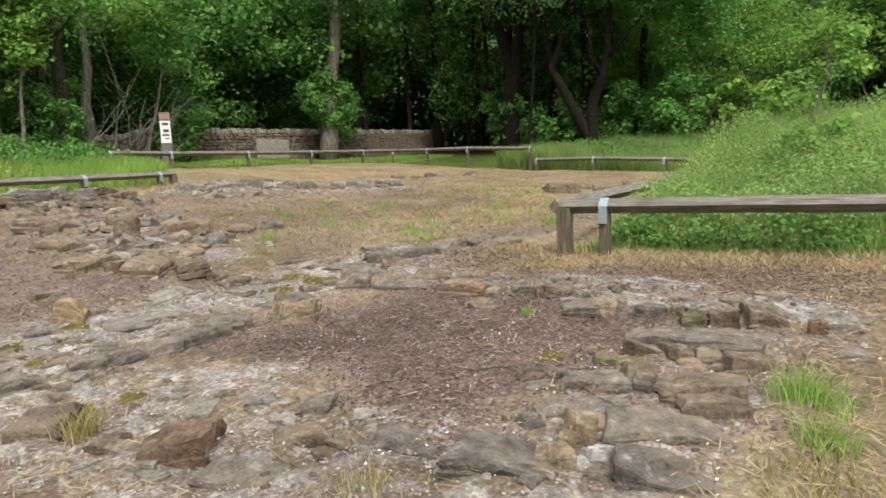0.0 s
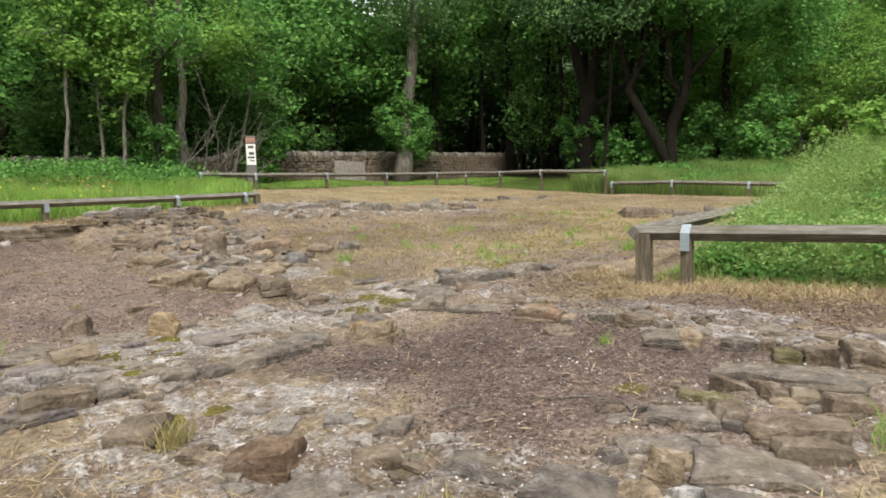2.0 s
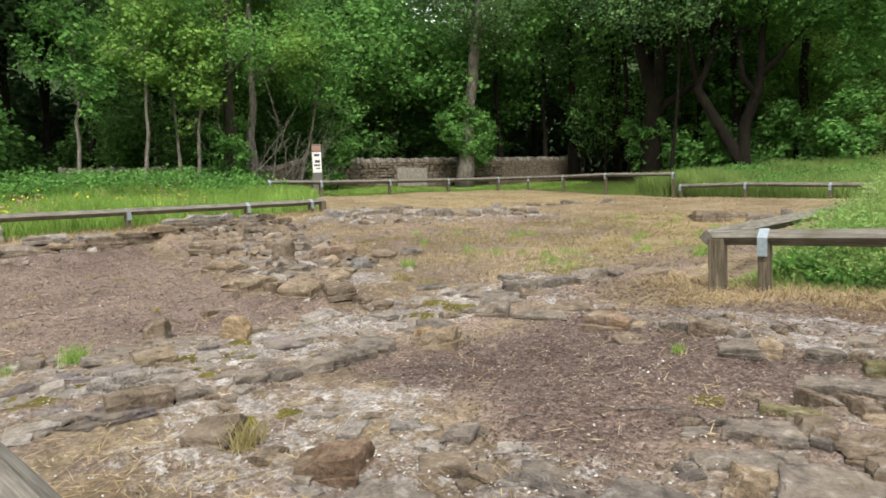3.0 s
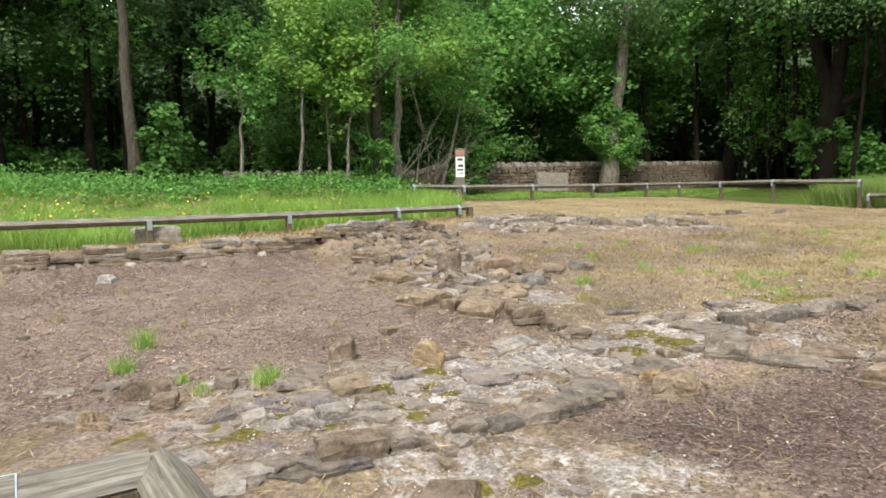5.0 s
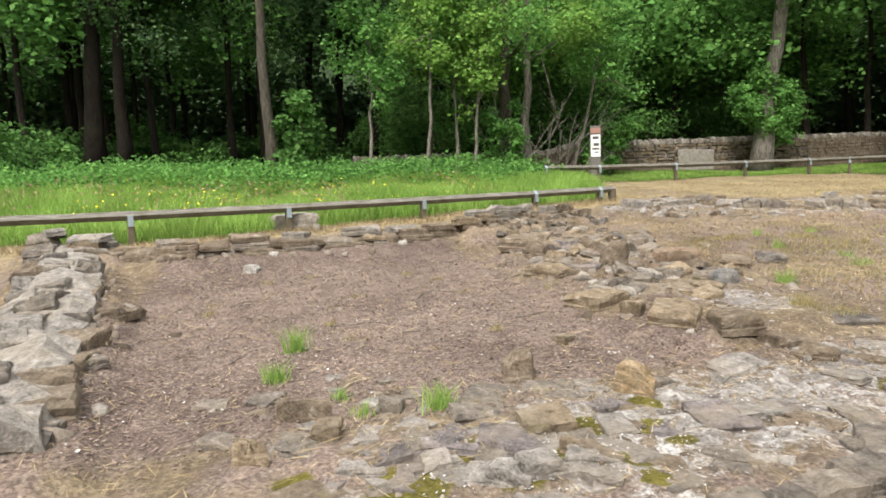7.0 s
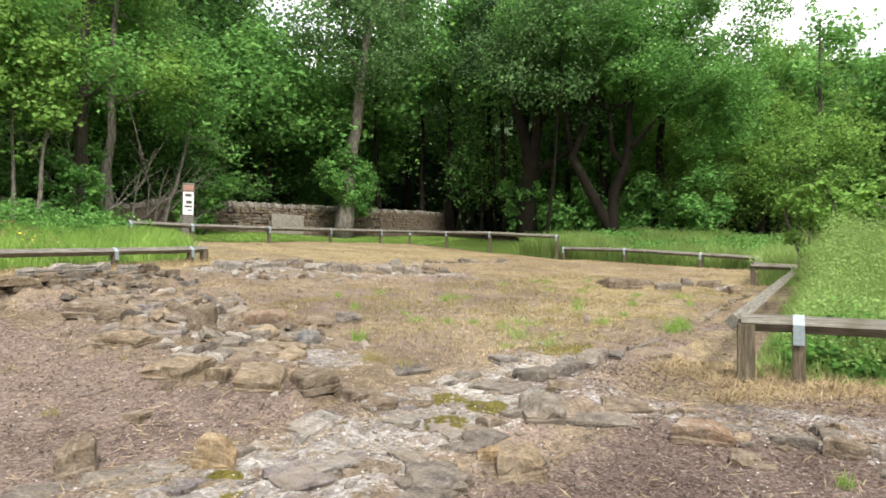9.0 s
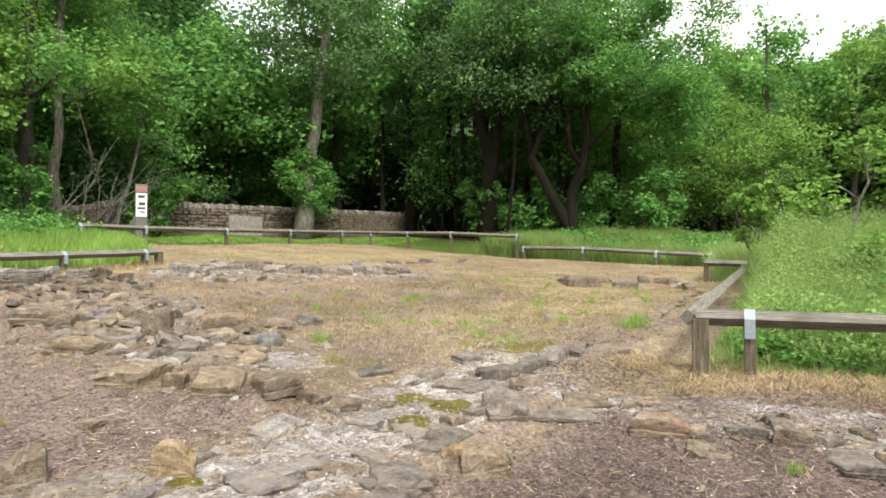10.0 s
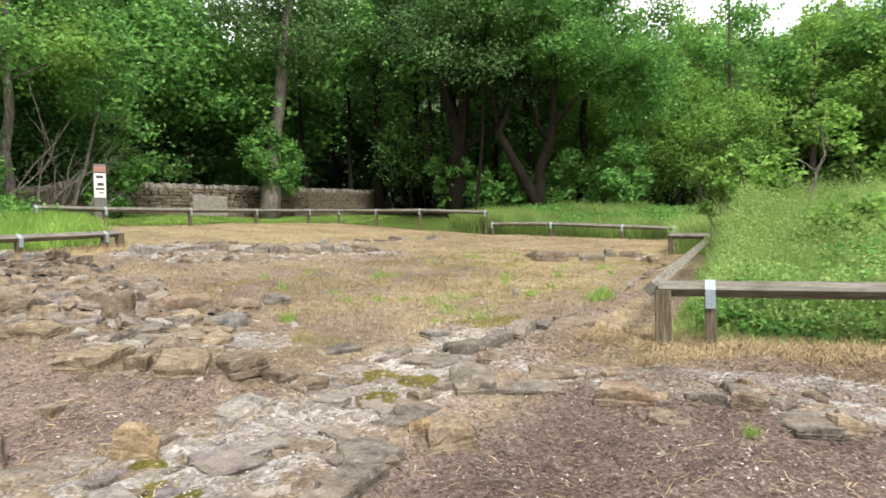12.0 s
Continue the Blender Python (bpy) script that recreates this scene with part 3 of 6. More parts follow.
RT = RAIL * 1.414
fence_run([(-20.6, 9.4, 1.69), (-20.5, 8.95, 1.665), (-20.0, 6.75, 1.60), (-19.3, 3.55, 1.52), (-18.6, 0.42, 1.45), (-17.95, -2.5, 1.40), (-17.45, -4.95, 1.38), (-16.7, -8.0, 1.36), (-16.0, -11.0, 1.36)], "weathered grey timber knee rail along the tall grass", True, (0,))
fence_run([(-25.9, 9.9, 2.58), (-26.0, 12.16, 2.58), (-26.1, 15.6, 2.62), (-26.5, 19.28, 2.69), (-26.5, 22.64, 2.75), (-26.55, 24.95, 2.80), (-24.1, 25.0, 2.70), (-21.46, 25.0, 2.62), (-17.89, 25.0, 2.40)], "weathered timber knee rail before the drystone wall")
fence_run([(-17.55, 25.0, 1.86), (-14.76, 25.0, 1.79), (-11.73, 25.0, 1.60), (-9.75, 25.0, 1.48), (-9.3, 25.05, 1.47)], "weathered timber knee rail below the far meadow")
fence_run([(-9.3, 24.9, 1.47), (-8.74, 19.0, 1.28)], "weathered timber knee rail, short length", False, (), (0, 1))
fence_run([(-8.74, 19.0, 1.27), (-7.62, 19.0, 1.24)], "weathered timber knee rail, short cross length", False)
fence_run([(-7.62, 19.0, 1.23), (-6.62, 6.98, 0.855)], "weathered grey timber knee rail running beside the scrub", False, (), (0, 1))
fence_run([(-6.5, 6.95, 0.855), (-6.04, 7.06, 0.855), (-2.9, 7.5, 0.85), (0.3, 7.95, 0.86)], "weathered grey timber knee rail with bright straps below the scrub", True, (0,))
near_a = fence_run([(-6.17, 0.17, 0.615), (-4.0, 0.50, 0.63), (-1.2, 0.92, 0.64)], "weathered timber knee rail beside the path", False, (), (0,))
near_b = fence_run([(-6.21, 0.08, 0.615), (-6.16, -0.27, 0.615), (-5.9, -3.0, 0.60)], "weathered timber knee rail with steel strap beside the path", True, (0,))


# ---- stones ----
def rock_mesh(name, seed, sides=9, sharp=0.0):
    """A broken sandstone block in a unit box (base at z 0): a crooked outline, bedded sides and a split, stepped top."""
    r = np.random.default_rng(seed)
    around = 16 if sides > 8 else 9
    ang = (np.arange(around) + r.uniform(-0.3, 0.3, around)) * 2 * math.pi / around
    if sharp:
        rad = r.uniform(0.82, 1.02, around)
    else:
        corner = np.array([(-1, -1), (1, -1), (1, 1), (-1, 1)]) * r.uniform(0.62, 1.0, (4, 2)) + r.normal(0, 0.09, (4, 2))
        for p in corner:
            ang[np.argmin(np.abs((ang - math.atan2(p[1], p[0]) + math.pi) % (2 * math.pi) - math.pi))] = math.atan2(p[1], p[0]) % (2 * math.pi)
        ang = np.sort(ang % (2 * math.pi))
        rad = np.full(around, 9.0)
        for k in range(4):
            p, q = corner[k], corner[(k + 1) % 4]
            out = np.array([q[1] - p[1], p[0] - q[0]])
            reach = np.cos(ang) * out[0] + np.sin(ang) * out[1]
            rad = np.where(reach > 1e-3, np.minimum(rad, (p @ out) / np.maximum(reach, 1e-3)), rad)
        rad = np.clip(rad, 0.3, 1.5) * r.uniform(0.93, 1.04, around)
    split, far, drop = r.uniform(0, 6.28), r.uniform(0.05, 0.6), r.uniform(0.12, 0.4) * (r.random() < 0.7)
    split2, far2, drop2 = r.uniform(0, 6.28), r.uniform(0.3, 0.7), r.uniform(0.08, 0.25)
    tilt = r.uniform(-0.1, 0.1, 2)
    levels = [(0.0, 0.95), (0.3, 1.0), (0.6, 0.95), (0.82, 0.78), (1.0, 0.4)] if sharp else [(0.0, 0.98), (0.34, 1.02), (0.4, 0.96), (0.72, 1.0), (0.93, 0.97), (1.0, 0.87), (1.0, 0.52), (1.0, 0.2)]
    verts, faces = [], []
    for i, (z, q) in enumerate(levels):
        for a, d in zip(ang, rad):
            k = d * q * (1 + r.normal(0, 0.022))
            x, y = math.cos(a) * k, math.sin(a) * k
            up = z
            if z > 0.5 and not sharp:
                up -= drop * (x * math.cos(split) + y * math.sin(split) > far) + drop2 * (x * math.cos(split2) + y * math.sin(split2) > far2)
                up = max(up, 0.42 + 0.02 * i)
            verts.append((x, y, up + (z > 0.3) * (tilt[0] * x + tilt[1] * y + r.normal(0, 0.028))))
    n = around
    for i in range(len(levels) - 1):
        for k in range(n):
            faces.append((i * n + k, i * n + (k + 1) % n, (i + 1) * n + (k + 1) % n, (i + 1) * n + k))
    top = len(verts)
    verts.append((0, 0, 1.0 + r.normal(0, 0.02)))
    b = (len(levels) - 1) * n
    faces += [(b + k, b + (k + 1) % n, top) for k in range(n)]
    co = np.array(verts)
    lo, hi = co.min(0), co.max(0)
    co = (co - lo) / (hi - lo) - (0.5, 0.5, 0)
    return mesh_from(name, co, faces, None)


def with_mat(me, mat):
    c = me.copy()
    c.materials.append(mat)
    return c


ROCKS = [rock_mesh("stone", 100 + k, 11) for k in range(9)]
ROUND = rock_mesh("stone", 150, 10, 1.0)
SMALL = [rock_mesh("stone", 200 + k, 6) for k in range(8)]
CACHE = {}


def rock(kind, k, tone):
    key = (kind, k, tone)
    if key not in CACHE:
        CACHE[key] = with_mat({"big": ROCKS, "small": SMALL, "round": [ROUND]}[kind][k], M_STONE[tone])
    return CACHE[key]


def wall_thing(name, label):
    return thing(name, label, "ruined wall", kind="structure")


W_EAST = wall_thing("wall_ruin_east", "low ruined wall of grey sandstone slabs with a tumbled end")
W_MID = wall_thing("wall_ruin_middle", "ruined wall footing capped with crumbling pale mortar and kerb stones")
W_LEFT = wall_thing("wall_ruin_left", "low ruined wall of weathered sandstone slabs")
W_BACK = wall_thing("wall_ruin_back", "two-course ruined wall of squared brown sandstone")
W_RUBBLE = wall_thing("wall_ruin_rubble", "collapsed wall of tumbled brown and grey rubble")
W_FAR = wall_thing("wall_ruin_far", "far wall footing of pale mortared stones")
W_KERB = wall_thing("wall_ruin_kerb", "mossy kerb of squared stones edging the dry grass")

LABEL = {"brown": "brown sandstone block lying on bare ground", "tan": "tan sandstone lump lying on bare ground", "rust": "rust-brown sandstone block lying on dry grass", "orange": "upright orange sandstone block on pale mortar", "dark": "dark grey stone slab set in the ground", "grey": "grey flat stone set in the ground", "purple": "purplish grey flat stone among rubble", "white": "pale limestone lumps on the wall top", "lichen": "grey stone with pale lichen between moss", "moss": "mossy olive stone slab", "round": "rounded grey boulder on the rubble", "pale": "pale stone lump beside the fence"}
COUNT = [0]


def stone(x, y, w, d, h, yaw, tone):
    """A stone that stands out on its own, resting on the ground."""
    COUNT[0] += 1
    k = COUNT[0]
    owner = W_EAST if x > -5.05 and y > 2.0 else W_MID if (-8.9 < x < -7.0 and tone in ("grey", "dark", "lichen") and h < 0.14) else W_RUBBLE if (x < -10.3 and 2.9 < y < 6.2) else None
    me = rock("round", 0, tone) if tone == "round" else rock("big", (k * 7) % 9, tone)
    sink = 0.05
    place = (x, y, gz(x, y) - sink)
    lie = 0.3 if tone in ("grey", "dark", "lichen", "purple", "moss") else 1.0
    turn = (radians((k * 37 % 13) - 6) * lie, radians((k * 53 % 13) - 6) * lie, radians(yaw + (k * 29 % 13) - 6))
    if owner:
        ob = part("stone", me, owner)
    else:
        ob = tagged(new("stone", me), LABEL[tone], "stone", "loose stones of the ruin")
    ob.location, ob.rotation_euler, ob.scale = place, turn, (w * 1.12, d * 1.12, h * (0.8 if lie < 1 else 1.15) + sink)
    return ob


stone(-5.69, 1.67, 0.36, 0.20, 0.12, 42, "rust")
stone(-5.28, 1.73, 0.38, 0.22, 0.05, 21, "grey")
stone(-5.33, 2.09, 0.28, 0.26, 0.05, 43, "brown")
stone(-5.52, 2.35, 0.16, 0.20, 0.05, 28, "grey")
stone(-4.81, 2.31, 0.32, 0.29, 0.05, 41, "dark")
stone(-4.35, 2.31, 0.36, 0.30, 0.06, 24, "dark")
stone(-6.62, 1.42, 0.29, 0.30, 0.08, 39, "brown")
stone(-6.04, 1.50, 0.30, 0.11, 0.05, 13, "brown")
stone(-4.16, 2.68, 0.15, 0.12, 0.11, 22, "tan")
stone(-4.15, 2.43, 0.15, 0.15, 0.06, 48, "tan")
stone(-4.04, 2.45, 0.06, 0.02, 0.05, 49, "white")
stone(-4.02, 2.58, 0.11, 0.09, 0.05, 42, "white")
stone(-3.95, 2.44, 0.12, 0.05, 0.06, 34, "grey")
stone(-3.73, 2.53, 0.35, 0.23, 0.10, 21, "dark")
stone(-3.90, 2.93, 0.49, 0.32, 0.07, 32, "grey")
stone(-4.29, 2.91, 0.38, 0.20, 0.04, 32, "grey")
stone(-4.32, 3.25, 0.37, 0.27, 0.06, 13, "grey")
stone(-4.16, 3.35, 0.16, 0.20, 0.06, 31, "brown")
stone(-3.87, 3.37, 0.42, 0.25, 0.07, 31, "brown")
stone(-3.75, 3.19, 0.30, 0.09, 0.08, 33, "brown")
stone(-4.37, 3.67, 0.39, 0.17, 0.06, 4, "moss")
stone(-4.31, 3.85, 0.31, 0.09, 0.05, 155, "brown")
stone(-4.14, 3.84, 0.15, 0.14, 0.06, 48, "brown")
stone(-3.96, 3.97, 0.23, 0.21, 0.05, 25, "tan")
stone(-3.76, 3.85, 0.22, 0.18, 0.07, 24, "brown")
stone(-4.11, 4.21, 0.84, 0.42, 0.09, 10, "grey")
stone(-4.57, 4.69, 0.25, 0.19, 0.08, 177, "dark")
stone(-4.41, 4.64, 0.10, 0.09, 0.06, 11, "brown")
stone(-4.25, 4.52, 0.15, 0.12, 0.08, 22, "moss")
stone(-4.09, 4.60, 0.18, 0.24, 0.07, 15, "brown")
stone(-4.57, 5.23, 0.18, 0.24, 0.05, 25, "grey")
stone(-4.47, 5.76, 0.17, 0.20, 0.05, 24, "dark")
stone(-3.88, 4.72, 0.22, 0.28, 0.08, 28, "brown")
stone(-3.54, 4.59, 0.10, 0.06, 0.08, 12, "rust")
stone(-3.34, 4.26, 0.19, 0.18, 0.05, 43, "grey")
stone(-3.42, 4.70, 0.19, 0.12, 0.04, 48, "grey")
stone(-5.15, 4.66, 0.29, 0.38, 0.04, 25, "grey")
stone(-4.94, 4.66, 0.15, 0.19, 0.06, 15, "tan")
stone(-5.78, 4.86, 0.29, 0.12, 0.07, 8, "dark")
stone(-5.48, 4.87, 0.22, 0.23, 0.07, 177, "brown")
stone(-5.97, 4.56, 0.27, 0.27, 0.05, 9, "brown")
stone(-6.34, 4.79, 0.39, 0.25, 0.09, 5, "rust")
stone(-9.58, 3.88, 0.34, 0.44, 0.12, 59, "brown")
stone(-9.11, 3.96, 0.41, 0.25, 0.09, 6, "brown")
stone(-8.80, 3.96, 0.30, 0.37, 0.06, 39, "brown")
stone(-9.68, 5.21, 0.52, 0.49, 0.06, 64, "dark")
stone(-9.94, 3.54, 0.40, 0.50, 0.14, 41, "tan")
stone(-10.33, 3.36, 0.26, 0.26, 0.12, 36, "tan")
stone(-10.80, 3.23, 0.40, 0.51, 0.13, 27, "tan")
stone(-11.20, 3.59, 0.40, 0.33, 0.06, 37, "pale")
stone(-8.68, 2.30, 0.25, 0.15, 0.16, 31, "orange")
stone(-7.15, 3.54, 0.30, 0.32, 0.14, 37, "tan")
stone(-7.35, 3.47, 0.15, 0.09, 0.07, 50, "orange")
stone(-7.51, 4.47, 0.31, 0.41, 0.16, 43, "grey")
stone(-7.69, 7.44, 0.37, 0.48, 0.07, 49, "brown")
stone(-7.45, 3.01, 0.32, 0.40, 0.06, 39, "grey")
stone(-10.07, 2.49, 0.21, 0.28, 0.05, 29, "tan")
stone(-6.56, 5.66, 0.86, 0.26, 0.05, 42, "dark")
stone(-6.12, 5.12, 0.40, 0.21, 0.05, 46, "grey")
stone(-7.04, 5.24, 0.59, 0.37, 0.04, 36, "brown")
stone(-7.19, 4.75, 0.64, 0.41, 0.04, 34, "grey")
stone(-8.29, 5.07, 0.51, 0.53, 0.05, 13, "grey")
stone(-12.21, 6.82, 0.37, 0.48, 0.13, 52, "dark")
stone(-12.34, 4.35, 0.35, 0.10, 0.30, 36, "brown")
stone(-12.07, 5.15, 0.51, 0.17, 0.18, 30, "rust")
stone(-12.09, 4.76, 0.39, 0.50, 0.08, 40, "rust")
stone(-12.50, 3.90, 0.60, 0.19, 0.12, 28, "purple")
stone(-13.48, 4.36, 0.31, 0.40, 0.10, 68, "purple")
stone(-12.28, 3.45, 0.53, 0.42, 0.12, 16, "tan")
stone(-13.57, 3.87, 0.30, 0.39, 0.15, 45, "brown")
stone(-11.08, 5.07, 0.30, 0.39, 0.15, 38, "round")
stone(-11.02, 4.51, 0.67, 0.46, 0.06, 42, "brown")
stone(-11.59, 4.19, 0.45, 0.50, 0.06, 47, "grey")
stone(-12.19, 6.19, 0.38, 0.50, 0.10, 51, "brown")
stone(-9.23, 0.14, 0.41, 0.13, 0.14, 67, "brown")
stone(-8.77, 0.25, 0.16, 0.14, 0.10, 74, "tan")
stone(-8.63, -0.17, 0.21, 0.15, 0.10, 67, "tan")
stone(-9.10, -0.36, 0.25, 0.18, 0.07, 60, "grey")
stone(-9.80, -0.46, 0.27, 0.17, 0.04, 65, "grey")
stone(-9.69, -0.11, 0.24, 0.32, 0.05, 62, "grey")
stone(-9.16, 0.71, 0.19, 0.14, 0.12, 57, "grey")
stone(-9.42, 1.76, 0.23, 0.28, 0.20, 62, "brown")
stone(-9.09, 1.40, 0.35, 0.46, 0.05, 57, "grey")
stone(-8.32, 1.23, 0.39, 0.45, 0.06, 60, "purple")
stone(-8.44, 1.51, 0.31, 0.27, 0.09, 85, "tan")
stone(-8.01, 1.51, 0.21, 0.08, 0.07, 24, "tan")
stone(-7.89, 1.08, 0.22, 0.14, 0.09, 52, "lichen")
stone(-7.90, 1.23, 0.21, 0.18, 0.08, 85, "lichen")
stone(-7.76, 1.48, 0.28, 0.21, 0.06, 54, "lichen")
stone(-8.95, 1.85, 0.46, 0.38, 0.03, 68, "grey")
stone(-8.62, 1.98, 0.3, 0.24, 0.03, 30, "purple")
stone(-8.11, 2.49, 0.30, 0.36, 0.06, 77, "purple")
stone(-7.50, 2.85, 0.18, 0.24, 0.06, 65, "grey")
stone(-8.19, 0.77, 0.15, 0.19, 0.07, 82, "lichen")
stone(-12.44, -1.59, 0.38, 0.28, 0.12, 146, "brown")
stone(-14.77, -0.25, 0.19, 0.25, 0.10, 68, "white")
stone(-10.67, -1.44, 0.17, 0.22, 0.06, 118, "grey")
stone(-7.26, 1.88, 0.22, 0.14, 0.07, 77, "dark")
stone(-7.23, 2.10, 0.25, 0.14, 0.08, 91, "dark")
stone(-7.25, 2.35, 0.28, 0.18, 0.10, 86, "grey")
stone(-7.27, 2.66, 0.40, 0.20, 0.11, 97, "grey")
stone(-7.32, 2.94, 0.25, 0.22, 0.08, 99, "dark")
stone(-7.30, 1.14, 0.39, 0.22, 0.10, 88, "brown")
stone(-7.32, 1.46, 0.19, 0.15, 0.05, 89, "grey")
stone(-7.31, 1.49, 0.25, 0.20, 0.09, 91, "grey")
stone(-8.13, 5.49, 0.40, 0.22, 0.16, 52, "dark")
stone(-8.02, 5.91, 0.75, 0.22, 0.16, 92, "dark")
stone(-8.03, 6.61, 0.64, 0.22, 0.16, 90, "grey")
stone(-16.59, -0.96, 0.42, 0.32, 0.19, 95, "brown")
stone(-16.85, -0.47, 0.69, 0.62, 0.17, 92, "tan")
stone(-18.97, 0.54, 0.94, 0.70, 0.35, 88, "pale")
stone(-12.54, 5.47, 0.59, 0.53, 0.14, 54, "rust")
stone(-14.00, 4.55, 0.49, 0.44, 0.17, 63, "purple")
stone(-14.15, 3.99, 0.88, 0.80, 0.16, 66, "brown")

stone(-11.2, 15.6, 0.85, 0.45, 0.26, 35, "brown")
stone(-10.15, 16.1, 0.6, 0.4, 0.28, 25, "grey")
stone(-9.6, 17.8, 0.6, 0.4, 0.16, 20, "brown")
stone(-8.9, 16.6, 0.5, 0.35, 0.14, 10, "pale")


def course(owner, pts, z_up, size, deep, tall, tones, seed, gap=0.0, kind="small", side=0.0, tilt=6):
    """A course of stones along a line. size: (least, most) length; side: shift across the line."""
    r = np.random.default_rng(seed)
    for (ax, ay), (bx, by) in zip(pts[:-1], pts[1:]):
        length, yaw = math.hypot(bx - ax, by - ay), math.atan2(by - ay, bx - ax)
        s = 0.0
        while s < length:
            w = r.uniform(*size)
            if r.random() > gap:
                k = (s + w / 2) / length
                o = side + r.normal(0, 0.035)
                x, y = ax + (bx - ax) * k - math.sin(yaw) * o, ay + (by - ay) * k + math.cos(yaw) * o
                h = r.uniform(*tall)
                ob = part("stone", rock(kind, int(r.integers(8)), tones[int(r.integers(len(tones)))]), owner)
                ob.location = (x, y, gz(x, y) - 0.055 + z_up)
                ob.rotation_euler = (radians(r.normal(0, tilt)), radians(r.normal(0, tilt)), yaw + radians(r.normal(0, tilt * 1.5)))
                ob.scale = (w * 1.03, r.uniform(*deep), h * 0.85 + 0.05)
            s += w


def wall_core(owner, pts, wide, high, tone, seed):
    """The rough mortared heart of a ruined wall, uneven on top, that the face stones sit in."""
    r = np.random.default_rng(seed)
    verts, faces, n = [], [], 0
    prof = ((-0.5, -0.15), (-0.47, 0.7), (-0.25, 1.0), (0.0, 1.0), (0.25, 1.0), (0.47, 0.7), (0.5, -0.15))
    for (ax, ay), (bx, by) in zip(pts[:-1], pts[1:]):
        length, yaw = math.hypot(bx - ax, by - ay), math.atan2(by - ay, bx - ax)
        steps = max(2, int(length / 0.18))
        for i in range(steps):
            x, y = ax + (bx - ax) * i / steps, ay + (by - ay) * i / steps
            g = float(land(x, y))
            for s, h in prof:
                o = s * wide * r.uniform(0.88, 1.1)
                verts.append((x - math.sin(yaw) * o, y + math.cos(yaw) * o, g + 0.1 + (h * high if h < 0 else h * high * r.uniform(0.75, 1.15))))
            n += 1
    k = len(prof)
    for i in range(n - 1):
        for j in range(k - 1):
            faces.append((i * k + j, i * k + j + 1, (i + 1) * k + j + 1, (i + 1) * k + j))
    faces += [tuple(range(k))[::-1], tuple((n - 1) * k + j for j in range(k))]
    part("mortar_core", mesh_from("mortar_core", verts, faces, M_STONE[tone]), owner, "crumbling mortared rubble core")


wall_core(W_LEFT, LEFT_WALL, 0.86, 0.27, "lichen", 41)
wall_core(W_BACK, BACK_WALL, 0.5, 0.22, "brown", 42)

# the wall beside the left-hand edge: wide slabs on a rough face
course(W_LEFT, LEFT_WALL, 0.0, (0.3, 0.6), (0.3, 0.5), (0.2, 0.34), ("grey", "dark", "brown", "lichen"), 1, 0.0, "big", 0.3)
course(W_LEFT, LEFT_WALL, 0.0, (0.3, 0.6), (0.35, 0.5), (0.12, 0.3), ("grey", "dark", "brown"), 2, 0.1, "big", -0.32)
course(W_LEFT, LEFT_WALL, 0.17, (0.25, 0.5), (0.25, 0.4), (0.08, 0.17), ("grey", "lichen", "dark"), 3, 0.4, "big", 0.05)
for k, (up, side, tones) in enumerate(((0.0, -0.2, ("brown", "grey", "brown")), (0.1, -0.14, ("brown", "tan", "grey")), (0.2, -0.08, ("brown", "grey", "lichen")))):
    course(W_BACK, BACK_WALL, up, (0.28, 0.7), (0.28, 0.4), (0.09, 0.13), tones, 60 + k, (0.0, 0.06, 0.3)[k], "small", side, 2.5)
course(W_BACK, BACK_WALL, 0.0, (0.3, 0.7), (0.3, 0.45), (0.14, 0.26), ("brown", "grey", "tan", "lichen"), 6, 0.2, "small", 0.25, 4)
course(W_KERB, KERB_WALL, 0.0, (0.25, 0.7), (0.1, 0.2), (0.02, 0.09), ("grey", "dark", "moss", "brown"), 7, 0.25, "small", 0.0, 5)
course(W_FAR, FAR_WALL, 0.0, (0.25, 0.6), (0.25, 0.4), (0.14, 0.28), ("brown", "grey", "lichen"), 8, 0.15, "small", 0.15)
course(W_FAR, FAR_WALL, 0.0, (0.25, 0.6), (0.25, 0.4), (0.12, 0.26), ("brown", "grey", "lichen"), 9, 0.15, "small", -0.2)
course(W_FAR, FAR_CROSS, 0.0, (0.25, 0.6), (0.25, 0.4), (0.1, 0.2), ("brown", "grey", "lichen"), 10, 0.3, "small")
course(W_FAR, CAIRN, 0.0, (0.2, 0.6), (0.25, 0.4), (0.14, 0.3), ("brown", "grey", "tan"), 11, 0.3, "small")
course(W_MID, [(-8.75, 1.0), (-8.8, 6.5)], 0.0, (0.2, 0.45), (0.15, 0.3), (0.04, 0.1), ("grey", "brown", "lichen"), 13, 0.6, "big")
course(W_MID, [(-7.6, 3.2), (-7.75, 6.4)], 0.0, (0.2, 0.45), (0.15, 0.3), (0.04, 0.1), ("grey", "brown", "dark"), 14, 0.6, "big")


